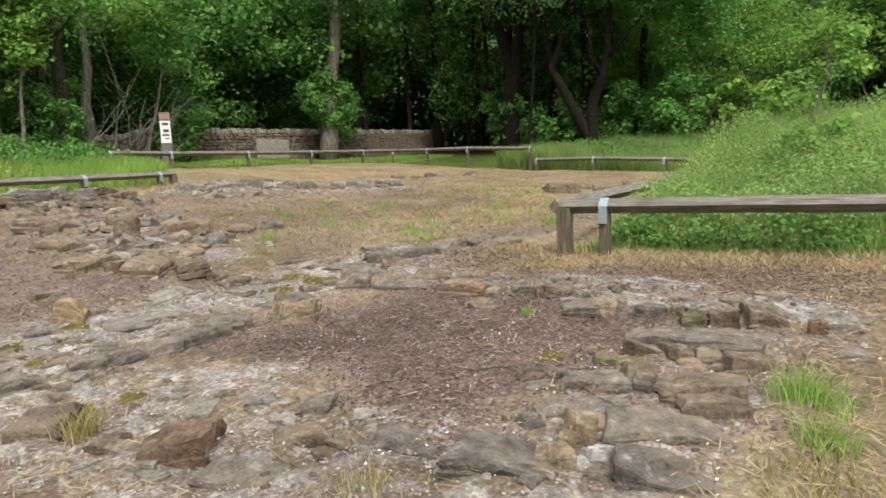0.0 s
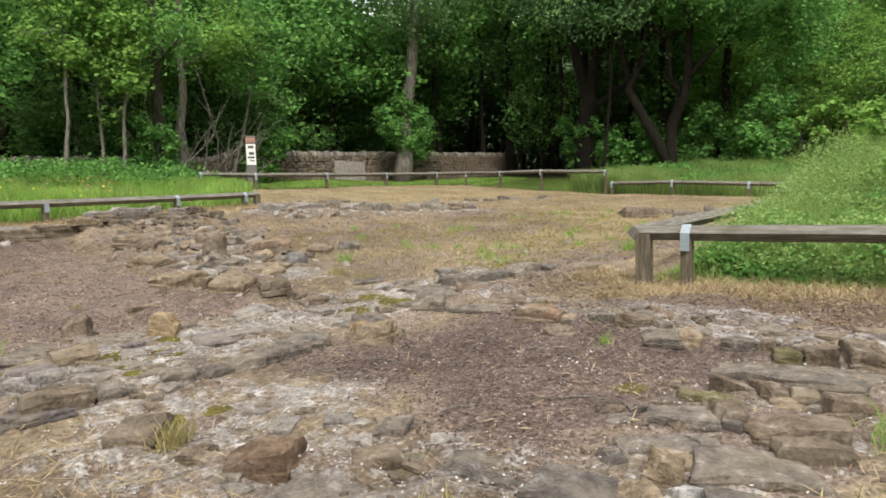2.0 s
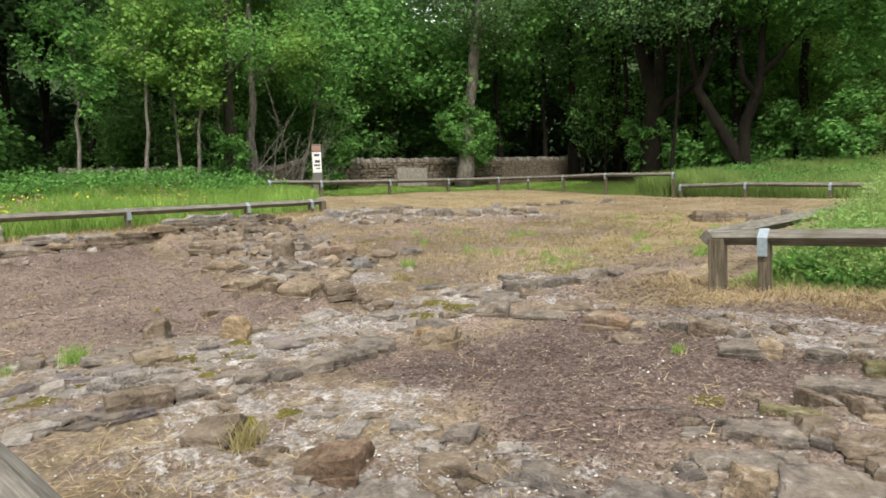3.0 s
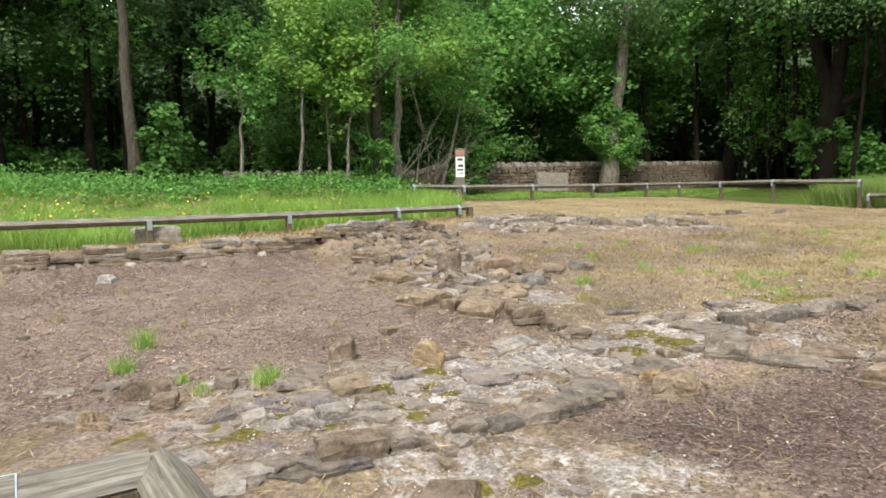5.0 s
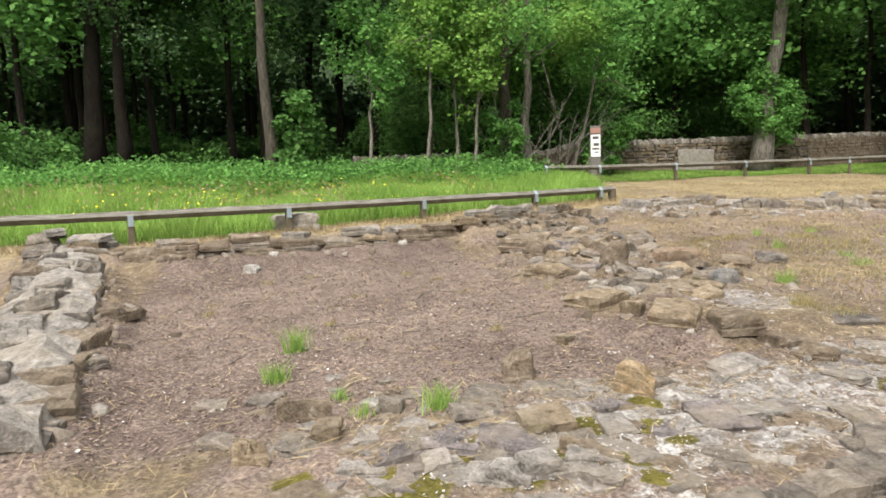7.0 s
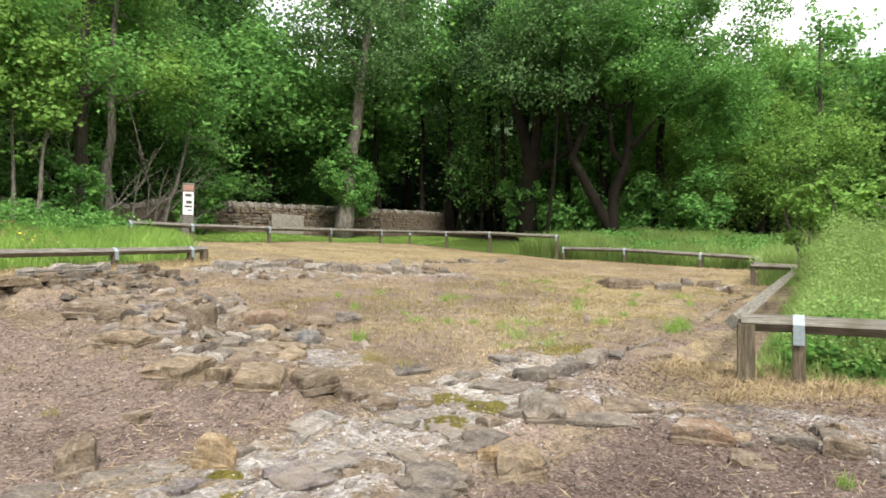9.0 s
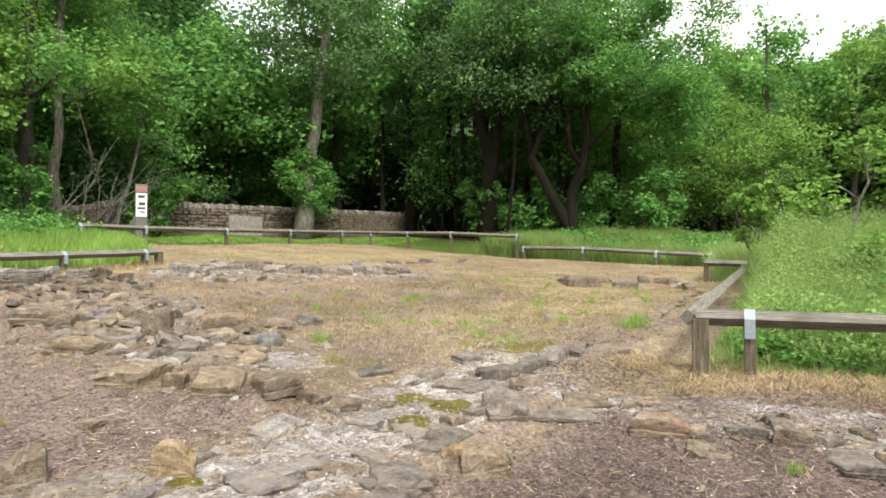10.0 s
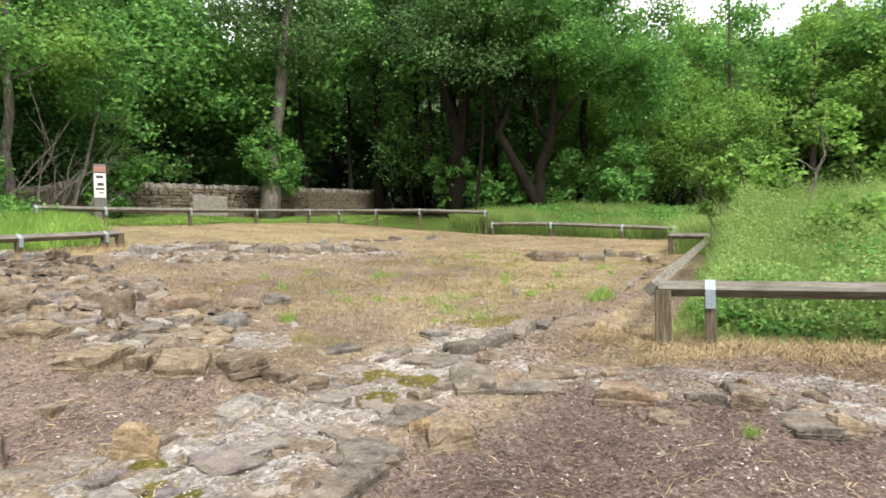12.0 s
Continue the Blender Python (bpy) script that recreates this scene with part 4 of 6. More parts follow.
def rubble(owner, n, cx, cy, rx, ry, turn, size, tones, seed, kind="small", flat=0.5):
    r = np.random.default_rng(seed)
    for _ in range(n):
        a, q = r.uniform(0, 2 * math.pi), math.sqrt(r.random())
        px, py = rx * q * math.cos(a), ry * q * math.sin(a)
        x, y = cx + px * math.cos(turn) - py * math.sin(turn), cy + px * math.sin(turn) + py * math.cos(turn)
        s = r.uniform(*size)
        ob = part("stone", rock(kind, int(r.integers(8)), tones[int(r.integers(len(tones)))]), owner)
        ob.location = (x, y, gz(x, y) - 0.05)
        lie = 13 if flat > 0.25 else 3
        ob.rotation_euler = (radians(r.normal(0, lie)), radians(r.normal(0, lie)), r.uniform(0, 6.28))
        ob.scale = (s, s * r.uniform(0.5, 0.9), s * flat * r.uniform(0.5, 1.0) + (0.03 if flat > 0.25 else 0.058))


rubble(W_RUBBLE, 230, -13.4, 4.7, 3.0, 1.15, -0.12, (0.14, 0.46), ("brown", "tan", "grey", "tan", "pale", "dark", "brown", "grey"), 21, "small", 0.3)
rubble(W_RUBBLE, 60, -16.0, 5.6, 1.4, 1.6, 0.3, (0.15, 0.42), ("brown", "grey", "dark"), 22, "small", 0.3)
rubble(W_EAST, 40, -4.2, 3.6, 0.6, 1.4, 0.0, (0.08, 0.2), ("brown", "grey", "tan", "dark"), 23, "small", 0.2)
rubble(W_EAST, 40, -5.0, 5.1, 1.9, 0.45, 0.0, (0.08, 0.24), ("brown", "grey", "tan", "dark"), 24, "small", 0.18)
rubble(W_MID, 110, -8.2, 3.2, 0.8, 3.2, 0.0, (0.1, 0.38), ("grey", "lichen", "brown", "purple", "lichen"), 25, "big", 0.02)
rubble(W_MID, 40, -6.1, 1.8, 1.6, 0.5, 0.35, (0.08, 0.24), ("grey", "brown", "lichen"), 26, "big", 0.05)
rubble(W_FAR, 60, -17.4, 10.6, 1.8, 2.0, 0.0, (0.15, 0.45), ("grey", "brown", "lichen"), 27, "small", 0.35)
rubble(W_MID, 34, -9.2, 0.8, 0.9, 1.0, 0.0, (0.1, 0.32), ("grey", "brown", "lichen"), 28, "big", 0.06)
rubble(W_MID, 46, -7.95, 0.9, 0.7, 0.7, 0.0, (0.12, 0.4), ("grey", "purple", "lichen", "lichen"), 29, "big", 0.06)


def shards(name, n, keep, box, size, seed, label):
    """Small broken stones bedded in the ground (ten verts each)."""
    r = np.random.default_rng(seed)
    x, y = r.uniform(box[0], box[1], n), r.uniform(box[2], box[3], n)
    k = r.random(n) < keep(x, y)
    x, y = x[k], y[k]
    n = len(x)
    z = ground_z(x, y)
    s = size[0] + (size[1] - size[0]) * r.random(n) ** 2.5
    ang = np.arange(5)[None] * 2 * math.pi / 5 + r.uniform(-0.45, 0.45, (n, 5)) + r.uniform(0, 6.28, (n, 1))
    rad = s[:, None] * r.uniform(0.28, 0.62, (n, 5))
    v = np.empty((n, 11, 3))
    h = s * r.uniform(0.1, 0.3, n)
    lean = r.normal(0, 0.25, (n, 2))
    v[:, :5, 0], v[:, :5, 1], v[:, :5, 2] = x[:, None] + np.cos(ang) * rad, y[:, None] + np.sin(ang) * rad, z[:, None] - 0.025
    v[:, 5:10, 0], v[:, 5:10, 1] = x[:, None] + np.cos(ang) * rad * 0.9, y[:, None] + np.sin(ang) * rad * 0.9
    v[:, 5:10, 2] = (z + h * 0.75)[:, None] + (np.cos(ang) * lean[:, :1] + np.sin(ang) * lean[:, 1:]) * rad
    v[:, 10] = np.stack([x, y, z + h], -1)
    side = [(k, (k + 1) % 5, 5 + (k + 1) % 5) for k in range(5)] + [(k, 5 + (k + 1) % 5, 5 + k) for k in range(5)]
    a = quads_mesh(name, v.reshape(-1, 3), 11, side + [(5 + k, 5 + (k + 1) % 5, 10) for k in range(5)], M_SHARD)
    return tagged(new(name, a), label, "rubble", kind="stuff")


def make_shard():
    m = Mat("broken_stone", 0.92, 0, 0.2)
    p = world_vec(m)
    c = m.ramp(m.island(), (0.0, (0.13, 0.1, 0.075)), (0.3, (0.24, 0.19, 0.14)), (0.6, (0.3, 0.25, 0.2)), (0.9, (0.36, 0.31, 0.26)), (1.0, (0.5, 0.47, 0.43)))
    c = m.mix(0.7, c, m.ramp(m.noise(60, 4, 0.7, p), (0.35, 0.55), (0.65, 1.2)), "MULTIPLY")
    c = m.mix(1.0, c, (0.72, 0.72, 0.72), "MULTIPLY")
    m.bump(m.noise(40, 4, 0.7, p), 0.8, 0.01)
    return m.colour(c)


M_SHARD = make_shard()


def near_walls(x, y):
    best = np.full(np.shape(x), 0.05)
    for pts, wide in ((MID_WALL, 1.0), (SOUTH_WALL, 0.8), (EAST_WALL, 0.8), (NORTH_WALL, 0.6), (RUBBLE, 1.4), (BACK_WALL, 0.7), (LEFT_WALL, 0.8), (FAR_WALL, 1.3)):
        best = np.maximum(best, smooth(wide * 1.2, wide * 0.4, line_dist(x, y, pts)))
    return best


shards("stone_shards", 7500, near_walls, (-9.6, -3.0, 0.5, 8.0), (0.012, 0.065), 51, "small broken stones and mortar lumps bedded in the ground")
shards("rubble_shards", 5000, near_walls, (-19.5, -9.0, -3.8, 14.0), (0.04, 0.2), 52, "broken stone rubble along the old walls")


# ---- drystone wall, slab and sign ----
def stone_wall():
    """A drystone boundary wall with upright coping stones, running along y."""
    th = thing("drystone_wall", "old drystone wall of buff rubble with upright coping stones", "stone wall", -31, 22, 0)
    r = np.random.default_rng(31)
    x0, y0, y1 = -31.0, 3.6, 33.5
    off = Vector((-31, 22, 0))
    core = part("core", box_mesh("core", 0.34, y1 - y0 - 0.1, 1.25, M_STONE["brown"], 0), th)
    core.location = Vector((x0 - 0.03, (y0 + y1) / 2, 2.2)) - off
    n = 0
    top_of = lambda y: 4.02 + 0.026 * (y - 15) - 0.3 * float(smooth(14, 12, y))
    verts_all, faces_all = [], []
    z_row = 0
    while z_row < 9:
        y = y0
        while y < y1:
            w = r.uniform(0.2, 0.55)
            base = land(x0, y) - 0.1
            step = (top_of(y) - 0.2 - base) / 9
            if n < 290 and 15.5 < y < 27 and z_row > 2:
                ob = part("stone", rock("small", int(r.integers(8)), ("brown", "tan", "brown", "grey")[int(r.integers(4))]), th)
                ob.location = Vector((x0 + 0.02 + r.normal(0, 0.012), y + w / 2, base + z_row * step)) - off
                ob.scale, ob.rotation_euler = (0.45, w * 0.97, step * 0.96), (radians(r.normal(0, 2)), 0, 0)
                n += 1
            else:
                b = len(verts_all)
                a = r.uniform(-0.02, 0.02)
                for dx in (-0.2, 0.22 + a):
                    for yy in (y + 0.01, y + w - 0.012):
                        for zz in (base + z_row * step + 0.008, base + (z_row + 1) * step - 0.008):
                            verts_all.append((x0 + dx + r.normal(0, 0.012) + 31, yy - 22, zz + r.normal(0, 0.008)))
                faces_all += [(b + 4, b + 6, b + 7, b + 5), (b, b + 1, b + 3, b + 2), (b, b + 4, b + 5, b + 1), (b + 2, b + 3, b + 7, b + 6), (b + 1, b + 5, b + 7, b + 3)]
            y += w
        z_row += 1
    tagged(part("rubble_courses", mesh_from("rubble_courses", verts_all, faces_all, M_STONE["brown"]), th), kind="stuff")
    y = y0
    while y < y1:
        w = r.uniform(0.1, 0.2)
        ob = part("coping_stone", rock("small", int(r.integers(8)), ("lichen", "pale", "grey")[int(r.integers(3))]), th)
        ob.location = Vector((x0, y + w / 2, top_of(y) - 0.22)) - off
        ob.scale, ob.rotation_euler = (0.46, w, r.uniform(0.2, 0.3)), (radians(r.normal(10, 7)), 0, 0)
        y += w * 1.0
    return th


stone_wall()
slab = thing("memorial_slab", "plain pale grey stone panel set before the wall", "stone panel", -30.6, 20.1, 2.6)
part("panel", box_mesh("panel", 0.12, 2.0, 1.0, M_STONE["pale"], 0.02), slab)

M_WHITE = plain("white_sign_face", (0.8, 0.8, 0.79), 0.5, 0.1)
M_ORANGE = plain("faded_orange_paint", (0.36, 0.2, 0.16), 0.6, 0.2)
M_PRINT = plain("grey_print", (0.09, 0.085, 0.08), 0.6, 0.1)
M_SIGNPOST = plain("grey_sign_post", (0.17, 0.155, 0.14), 0.85, 0.5)
sx, sy = -26.6, 12.35
sign = thing("sign_post", "leaning grey marker post with a white notice and faded orange cap", "sign", sx, sy, gz(sx, sy))
sign.rotation_euler = (radians(7), 0, radians(63))
part("post", box_mesh("post", 0.4, 0.14, 2.26, M_SIGNPOST, 0.02, -0.15), sign)
part("cap_band", box_mesh("cap_band", 0.37, 0.02, 0.2, M_ORANGE, 0.004, 1.84), sign, "faded orange band").location = (0, -0.082, 0)
board = part("notice", box_mesh("notice", 0.36, 0.02, 0.84, M_WHITE, 0.004, 0.95), sign, "white notice with dark unreadable print")
board.location = (0, -0.082, 0)
for w, z, h, dx in ((0.22, 1.62, 0.1, 0.0), (0.2, 1.36, 0.11, 0.02), (0.26, 1.22, 0.07, 0.0), (0.16, 1.1, 0.04, 0.04)):
    part("print_bar", box_mesh("print_bar", w, 0.006, h, M_PRINT, 0), board, "dark printed bar").location = (dx, -0.013, z)


# ---- trees ----
def leaves(centres, radii, counts, size, seed, squash=0.8, hang=0.0, simple=False):
    """Verts of many folded, pointed leaves in clumps (six verts each)."""
    r = np.random.default_rng(seed)
    out, face = [], []
    for (cx, cy, cz), rad, n in zip(centres, radii, counts):
        d = r.normal(size=(n, 3))
        d /= np.linalg.norm(d, axis=1)[:, None]
        q = r.random(n) ** 0.33
        face.append(d)
        lump = 0.75 + 0.5 * np.sin(d[:, 0] * 5 + cx * 3) * np.sin(d[:, 1] * 5 + cy) * np.sin(d[:, 2] * 4 + cz)
        p = d * (rad * q * lump)[:, None] * (1, 1, squash) + (cx, cy, cz)
        out.append(p)
    p = np.concatenate(out)
    n = len(p)
    t = r.normal(size=(n, 3)) * (1, 1, 0.35) - (0, 0, 0.3 + hang)
    t /= np.linalg.norm(t, axis=1)[:, None]
    s = np.cross(t, r.normal(size=(n, 3)) * 0.4 + np.concatenate(face) * 0.75 + (0.1, -0.1, 0.6))
    s /= np.linalg.norm(s, axis=1)[:, None]
    up = np.cross(s, t)
    L = size * r.uniform(0.6, 1.35, n)[:, None]
    if simple:
        v = np.empty((n, 4, 3))
        v[:, 0], v[:, 2] = p - t * L * 0.5, p + t * L * 0.55 - up * L * 0.06
        v[:, 1], v[:, 3] = p + s * L * 0.36 + up * L * 0.08, p - s * L * 0.36 + up * L * 0.08
        return v.reshape(-1, 3)
    v = np.empty((n, 6, 3))
    v[:, 0] = p - t * L * 0.5
    v[:, 1] = p - t * L * 0.05 + s * L * 0.36 + up * L * 0.1
    v[:, 2] = p + t * L * 0.28 + s * L * 0.22 + up * L * 0.06
    v[:, 3] = p + t * L * 0.55 - up * L * 0.05
    v[:, 4] = p + t * L * 0.28 - s * L * 0.22 + up * L * 0.06
    v[:, 5] = p - t * L * 0.05 - s * L * 0.36 + up * L * 0.1
    return v.reshape(-1, 3)


LEAF_FACES = [(0, 1, 2, 3), (0, 3, 4, 5)]


def leaf_mesh(name, v, mat, simple=False):
    return quads_mesh(name, v, 4 if simple else 6, [(0, 1, 2, 3)] if simple else LEAF_FACES, mat)



def merge(parts):
    verts, faces = [], []
    for v, f in parts:
        b = len(verts)
        verts += v
        faces += [tuple(i + b for i in q) for q in f]
    return verts, faces


def limb(a, b, r0, r1, seed, bend=0.12, n=6, jit=0.012):
    r = np.random.default_rng(seed)
    a, b = Vector(a), Vector(b)
    L = (b - a).length
    mid = Vector(r.normal(0, bend * L, 3).tolist())
    path = [a.lerp(b, k / n) + mid * math.sin(math.pi * k / n) * (1 if k < n else 0) + Vector(r.normal(0, jit * L, 3).tolist()) * (0 < k < n) for k in range(n + 1)]
    return tube(path, [r0 + (r1 - r0) * k / n for k in range(n + 1)], 7, seed, 0.08), path


def tree(x, y, height, r0, crown, bark, leaf, label, seed, lean=(0, 0), n_leaf=6000, size=0.22, first=0.35, limbs=9, group="trees of the wood edge", forks=None, clump=1.6, low=0.0, hang=0.0, simple=False, extra=()):
    """A tree: tapered trunk with limbs, and a crown of leaf clumps on the limb ends. crown: (radius, depth)."""
    r = np.random.default_rng(seed)
    z = float(land(x, y))
    th = thing("tree", label, "tree", x, y, z, group)
    bits, ends, arms = [], [], []
    top = Vector((lean[0], lean[1], height))
    t, path = limb((0, 0, -0.3), top, r0, r0 * 0.22, seed, 0.012, 10, 0.004)
    if forks:
        for k, pts in enumerate(forks):
            rr = [r0 * (1 - 0.75 * i / (len(pts) - 1)) * (1 if pts[0][2] < 0 else 0.5) for i in range(len(pts))]
            bits.append(tube(pts, rr, 9, seed + k, 0.1))
            ends.append(Vector(pts[-1]))
    else:
        flare = [r0 * 1.35, r0 * 1.05] + [r0 * (1 - 0.8 * k / 10) for k in range(2, 11)]
        bits.append(tube(path, flare, 10, seed, 0.07))
    for k in range(limbs):
        f = first + (0.97 - first) * (k + r.random() * 0.6) / limbs
        base = top * f
        a = k * 2.4 + r.uniform(-0.5, 0.5)
        reach = crown[0] * (1.05 - 0.55 * max(0, (f - 0.6) / 0.4)) * r.uniform(0.6, 1.0)
        if forks:
            base = Vector(forks[k % len(forks)][-1])
        end = base + Vector((math.cos(a) * reach, math.sin(a) * reach, r.uniform(0.05, 0.45) * reach))
        (v, fc), lp = limb(base, end, r0 * 0.3 * (1.15 - f), 0.02, seed * 13 + k, 0.1)
        arm = [(v, fc)]
        ends += [lp[-1], lp[-1].lerp(lp[2], 0.45)]
        for j in range(2):
            e2 = lp[3 + j] + Vector(r.normal(0, crown[0] * 0.25, 3).tolist())
            (v, fc), _ = limb(lp[3 + j], e2, 0.03, 0.01, seed * 17 + k * 3 + j, 0.1, 4)
            arm.append((v, fc))
            ends.append(e2)
        arms.append(arm)
    if simple:
        bits += [b for arm in arms for b in arm]
    else:
        for arm in arms:
            v, f = merge(arm)
            part("limb", mesh_from("limb", v, f, bark, True), th)
    v, f = merge(bits)
    part("trunk", mesh_from("trunk", v, f, bark, True), th)
    for _ in range(int(low)):
        a = r.uniform(0, 6.28)
        ends.append(Vector((math.cos(a) * crown[0] * 0.8, math.sin(a) * crown[0] * 0.8, r.uniform(0.25, 0.5) * height)))
    ends += [Vector(e) for e in extra]
    ends.append(top)
    rad = [clump * r.uniform(0.6, 1.25) for _ in ends]
    w = np.array(rad) ** 2
    cnt = np.maximum((w / w.sum() * n_leaf).astype(int), 20)
    lv = leaves([tuple(e) for e in ends], rad, (cnt * (0.68 if simple else 1.35)).astype(int), size * (1.12 if simple else 0.85), seed, 0.75, hang, True)
    part("crown", leaf_mesh("crown", lv, leaf, True), th)
    return th


def bush(x, y, rad, height, leaf, label, seed, n=2500, size=0.16, name="bush", group="scrub", stems=5):
    r = np.random.default_rng(seed)
    th = thing(name, label, "bush", x, y, gz(x, y), group)
    cs, rs = [], []
    for k in range(stems):
        a = r.uniform(0, 6.28)
        e = Vector((math.cos(a) * rad * r.uniform(0.2, 0.8), math.sin(a) * rad * r.uniform(0.2, 0.8), height * r.uniform(0.5, 0.95)))
        (v, f), p = limb((0, 0, -0.1), e, 0.02 + 0.008 * height, 0.008, seed * 5 + k, 0.12)
        part("stem", mesh_from("stem", v, f, M_BARK_MID, True), th)
        for q in (p[2], p[4], p[6]):
            cs.append(tuple(q))
            rs.append(rad * r.uniform(0.28, 0.5))
    w = np.array(rs) ** 2
    part("foliage", quads_mesh("foliage", leaves(cs, rs, np.maximum((w / w.sum() * n * 1.3).astype(int), 10), size * 0.88, seed, 0.9, simple=True), 4, [(0, 1, 2, 3)], leaf), th)
    return th


# the pale leaning trunk before the wall, with a leafy burst on its stem
pale_tree = tree(-29.75, 23.1, 15.5, 0.46, (3.6, 5), M_BARK_PALE, M_LEAF_GREY, "tree with pale peeling bark leaning before the stone wall", 301, (1.3, 1.5), 15000, 0.2, 0.5, 11, low=0, clump=1.8, extra=[(1.5, 2.5, 11.5), (0.5, -2.0, 12.5), (0.8, 0.8, 13.8), (0.6, -3.2, 11.0), (1.2, 3.4, 13.0)])
for k, (x, y, z, rad) in enumerate(((0.4, 0.1, 2.3, 1.15), (0.5, 1.2, 2.8, 1.0), (0.4, -1.1, 3.0, 1.05), (0.4, 0.5, 3.7, 1.1), (0.4, 0.9, 1.7, 0.75), (0.5, -0.4, 4.3, 0.8), (0.4, -1.7, 3.7, 0.6), (0.4, 1.7, 3.5, 0.6))):
    part("leafy_shoot", leaf_mesh("leafy_shoot", leaves([(x, y, z)], [rad], [int(1100 * rad * rad)], 0.15, 310 + k, 0.85, simple=True), M_LEAF_MID, True), pale_tree, "leafy green shoot on the trunk")["kind"] = "stuff"
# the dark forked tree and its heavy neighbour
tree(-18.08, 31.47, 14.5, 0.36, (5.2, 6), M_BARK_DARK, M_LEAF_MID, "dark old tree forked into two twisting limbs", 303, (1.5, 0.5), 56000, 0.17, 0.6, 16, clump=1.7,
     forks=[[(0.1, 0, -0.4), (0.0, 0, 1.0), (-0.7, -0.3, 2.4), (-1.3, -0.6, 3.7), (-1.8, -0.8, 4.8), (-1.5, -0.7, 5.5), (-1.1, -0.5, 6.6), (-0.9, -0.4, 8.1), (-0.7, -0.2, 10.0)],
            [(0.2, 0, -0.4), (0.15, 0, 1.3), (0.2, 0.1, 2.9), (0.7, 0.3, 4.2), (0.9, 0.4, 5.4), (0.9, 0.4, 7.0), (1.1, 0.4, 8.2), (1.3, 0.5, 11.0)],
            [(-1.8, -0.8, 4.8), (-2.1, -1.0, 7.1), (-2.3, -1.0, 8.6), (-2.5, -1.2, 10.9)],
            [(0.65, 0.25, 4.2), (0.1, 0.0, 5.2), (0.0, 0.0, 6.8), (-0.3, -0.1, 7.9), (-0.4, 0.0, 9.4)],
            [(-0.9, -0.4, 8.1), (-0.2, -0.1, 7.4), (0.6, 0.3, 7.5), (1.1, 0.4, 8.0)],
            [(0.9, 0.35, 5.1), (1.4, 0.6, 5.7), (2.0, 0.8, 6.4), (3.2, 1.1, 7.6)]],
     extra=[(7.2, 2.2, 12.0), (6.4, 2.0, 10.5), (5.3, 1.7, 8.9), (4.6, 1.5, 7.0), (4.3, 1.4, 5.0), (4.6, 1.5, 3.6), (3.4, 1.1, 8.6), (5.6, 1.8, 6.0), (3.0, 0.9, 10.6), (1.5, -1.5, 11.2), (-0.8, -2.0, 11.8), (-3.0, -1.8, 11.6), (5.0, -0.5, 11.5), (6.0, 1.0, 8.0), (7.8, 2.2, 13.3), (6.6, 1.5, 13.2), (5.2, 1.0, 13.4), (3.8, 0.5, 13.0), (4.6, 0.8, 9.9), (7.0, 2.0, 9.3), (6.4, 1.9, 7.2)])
# the gloom under this crown is painted in by the darkened leaf
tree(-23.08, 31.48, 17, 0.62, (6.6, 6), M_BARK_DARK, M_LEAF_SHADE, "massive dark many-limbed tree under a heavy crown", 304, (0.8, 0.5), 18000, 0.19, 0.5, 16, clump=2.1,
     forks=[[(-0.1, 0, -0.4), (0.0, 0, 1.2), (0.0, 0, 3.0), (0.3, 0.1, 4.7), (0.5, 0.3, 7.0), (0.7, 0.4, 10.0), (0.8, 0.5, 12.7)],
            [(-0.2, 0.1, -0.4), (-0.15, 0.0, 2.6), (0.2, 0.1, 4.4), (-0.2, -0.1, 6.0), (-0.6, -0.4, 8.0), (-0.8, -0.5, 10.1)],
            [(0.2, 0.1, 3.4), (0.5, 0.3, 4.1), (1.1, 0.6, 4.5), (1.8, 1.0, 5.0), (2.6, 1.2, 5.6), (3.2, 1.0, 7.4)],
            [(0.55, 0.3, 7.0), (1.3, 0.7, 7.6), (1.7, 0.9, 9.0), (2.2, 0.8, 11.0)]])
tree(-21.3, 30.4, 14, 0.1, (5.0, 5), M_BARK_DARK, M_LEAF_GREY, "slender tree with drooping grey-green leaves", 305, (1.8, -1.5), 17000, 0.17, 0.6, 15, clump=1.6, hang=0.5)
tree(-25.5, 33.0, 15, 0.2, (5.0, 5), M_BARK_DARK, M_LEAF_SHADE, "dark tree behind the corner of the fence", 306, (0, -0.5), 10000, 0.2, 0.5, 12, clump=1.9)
# thin stems in the shade between the wall's end and the massive trunk
q = np.random.default_rng(97)
for k in range(15):
    x, y = -28.6 + 5.6 * k / 14 + q.normal(0, 0.25), 32.3 + 2.6 * k / 14 + q.normal(0, 0.7)
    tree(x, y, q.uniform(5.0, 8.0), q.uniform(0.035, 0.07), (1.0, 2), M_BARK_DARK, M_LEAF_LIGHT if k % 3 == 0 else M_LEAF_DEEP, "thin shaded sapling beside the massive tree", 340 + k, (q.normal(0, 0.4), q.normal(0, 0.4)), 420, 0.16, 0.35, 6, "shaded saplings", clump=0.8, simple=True)
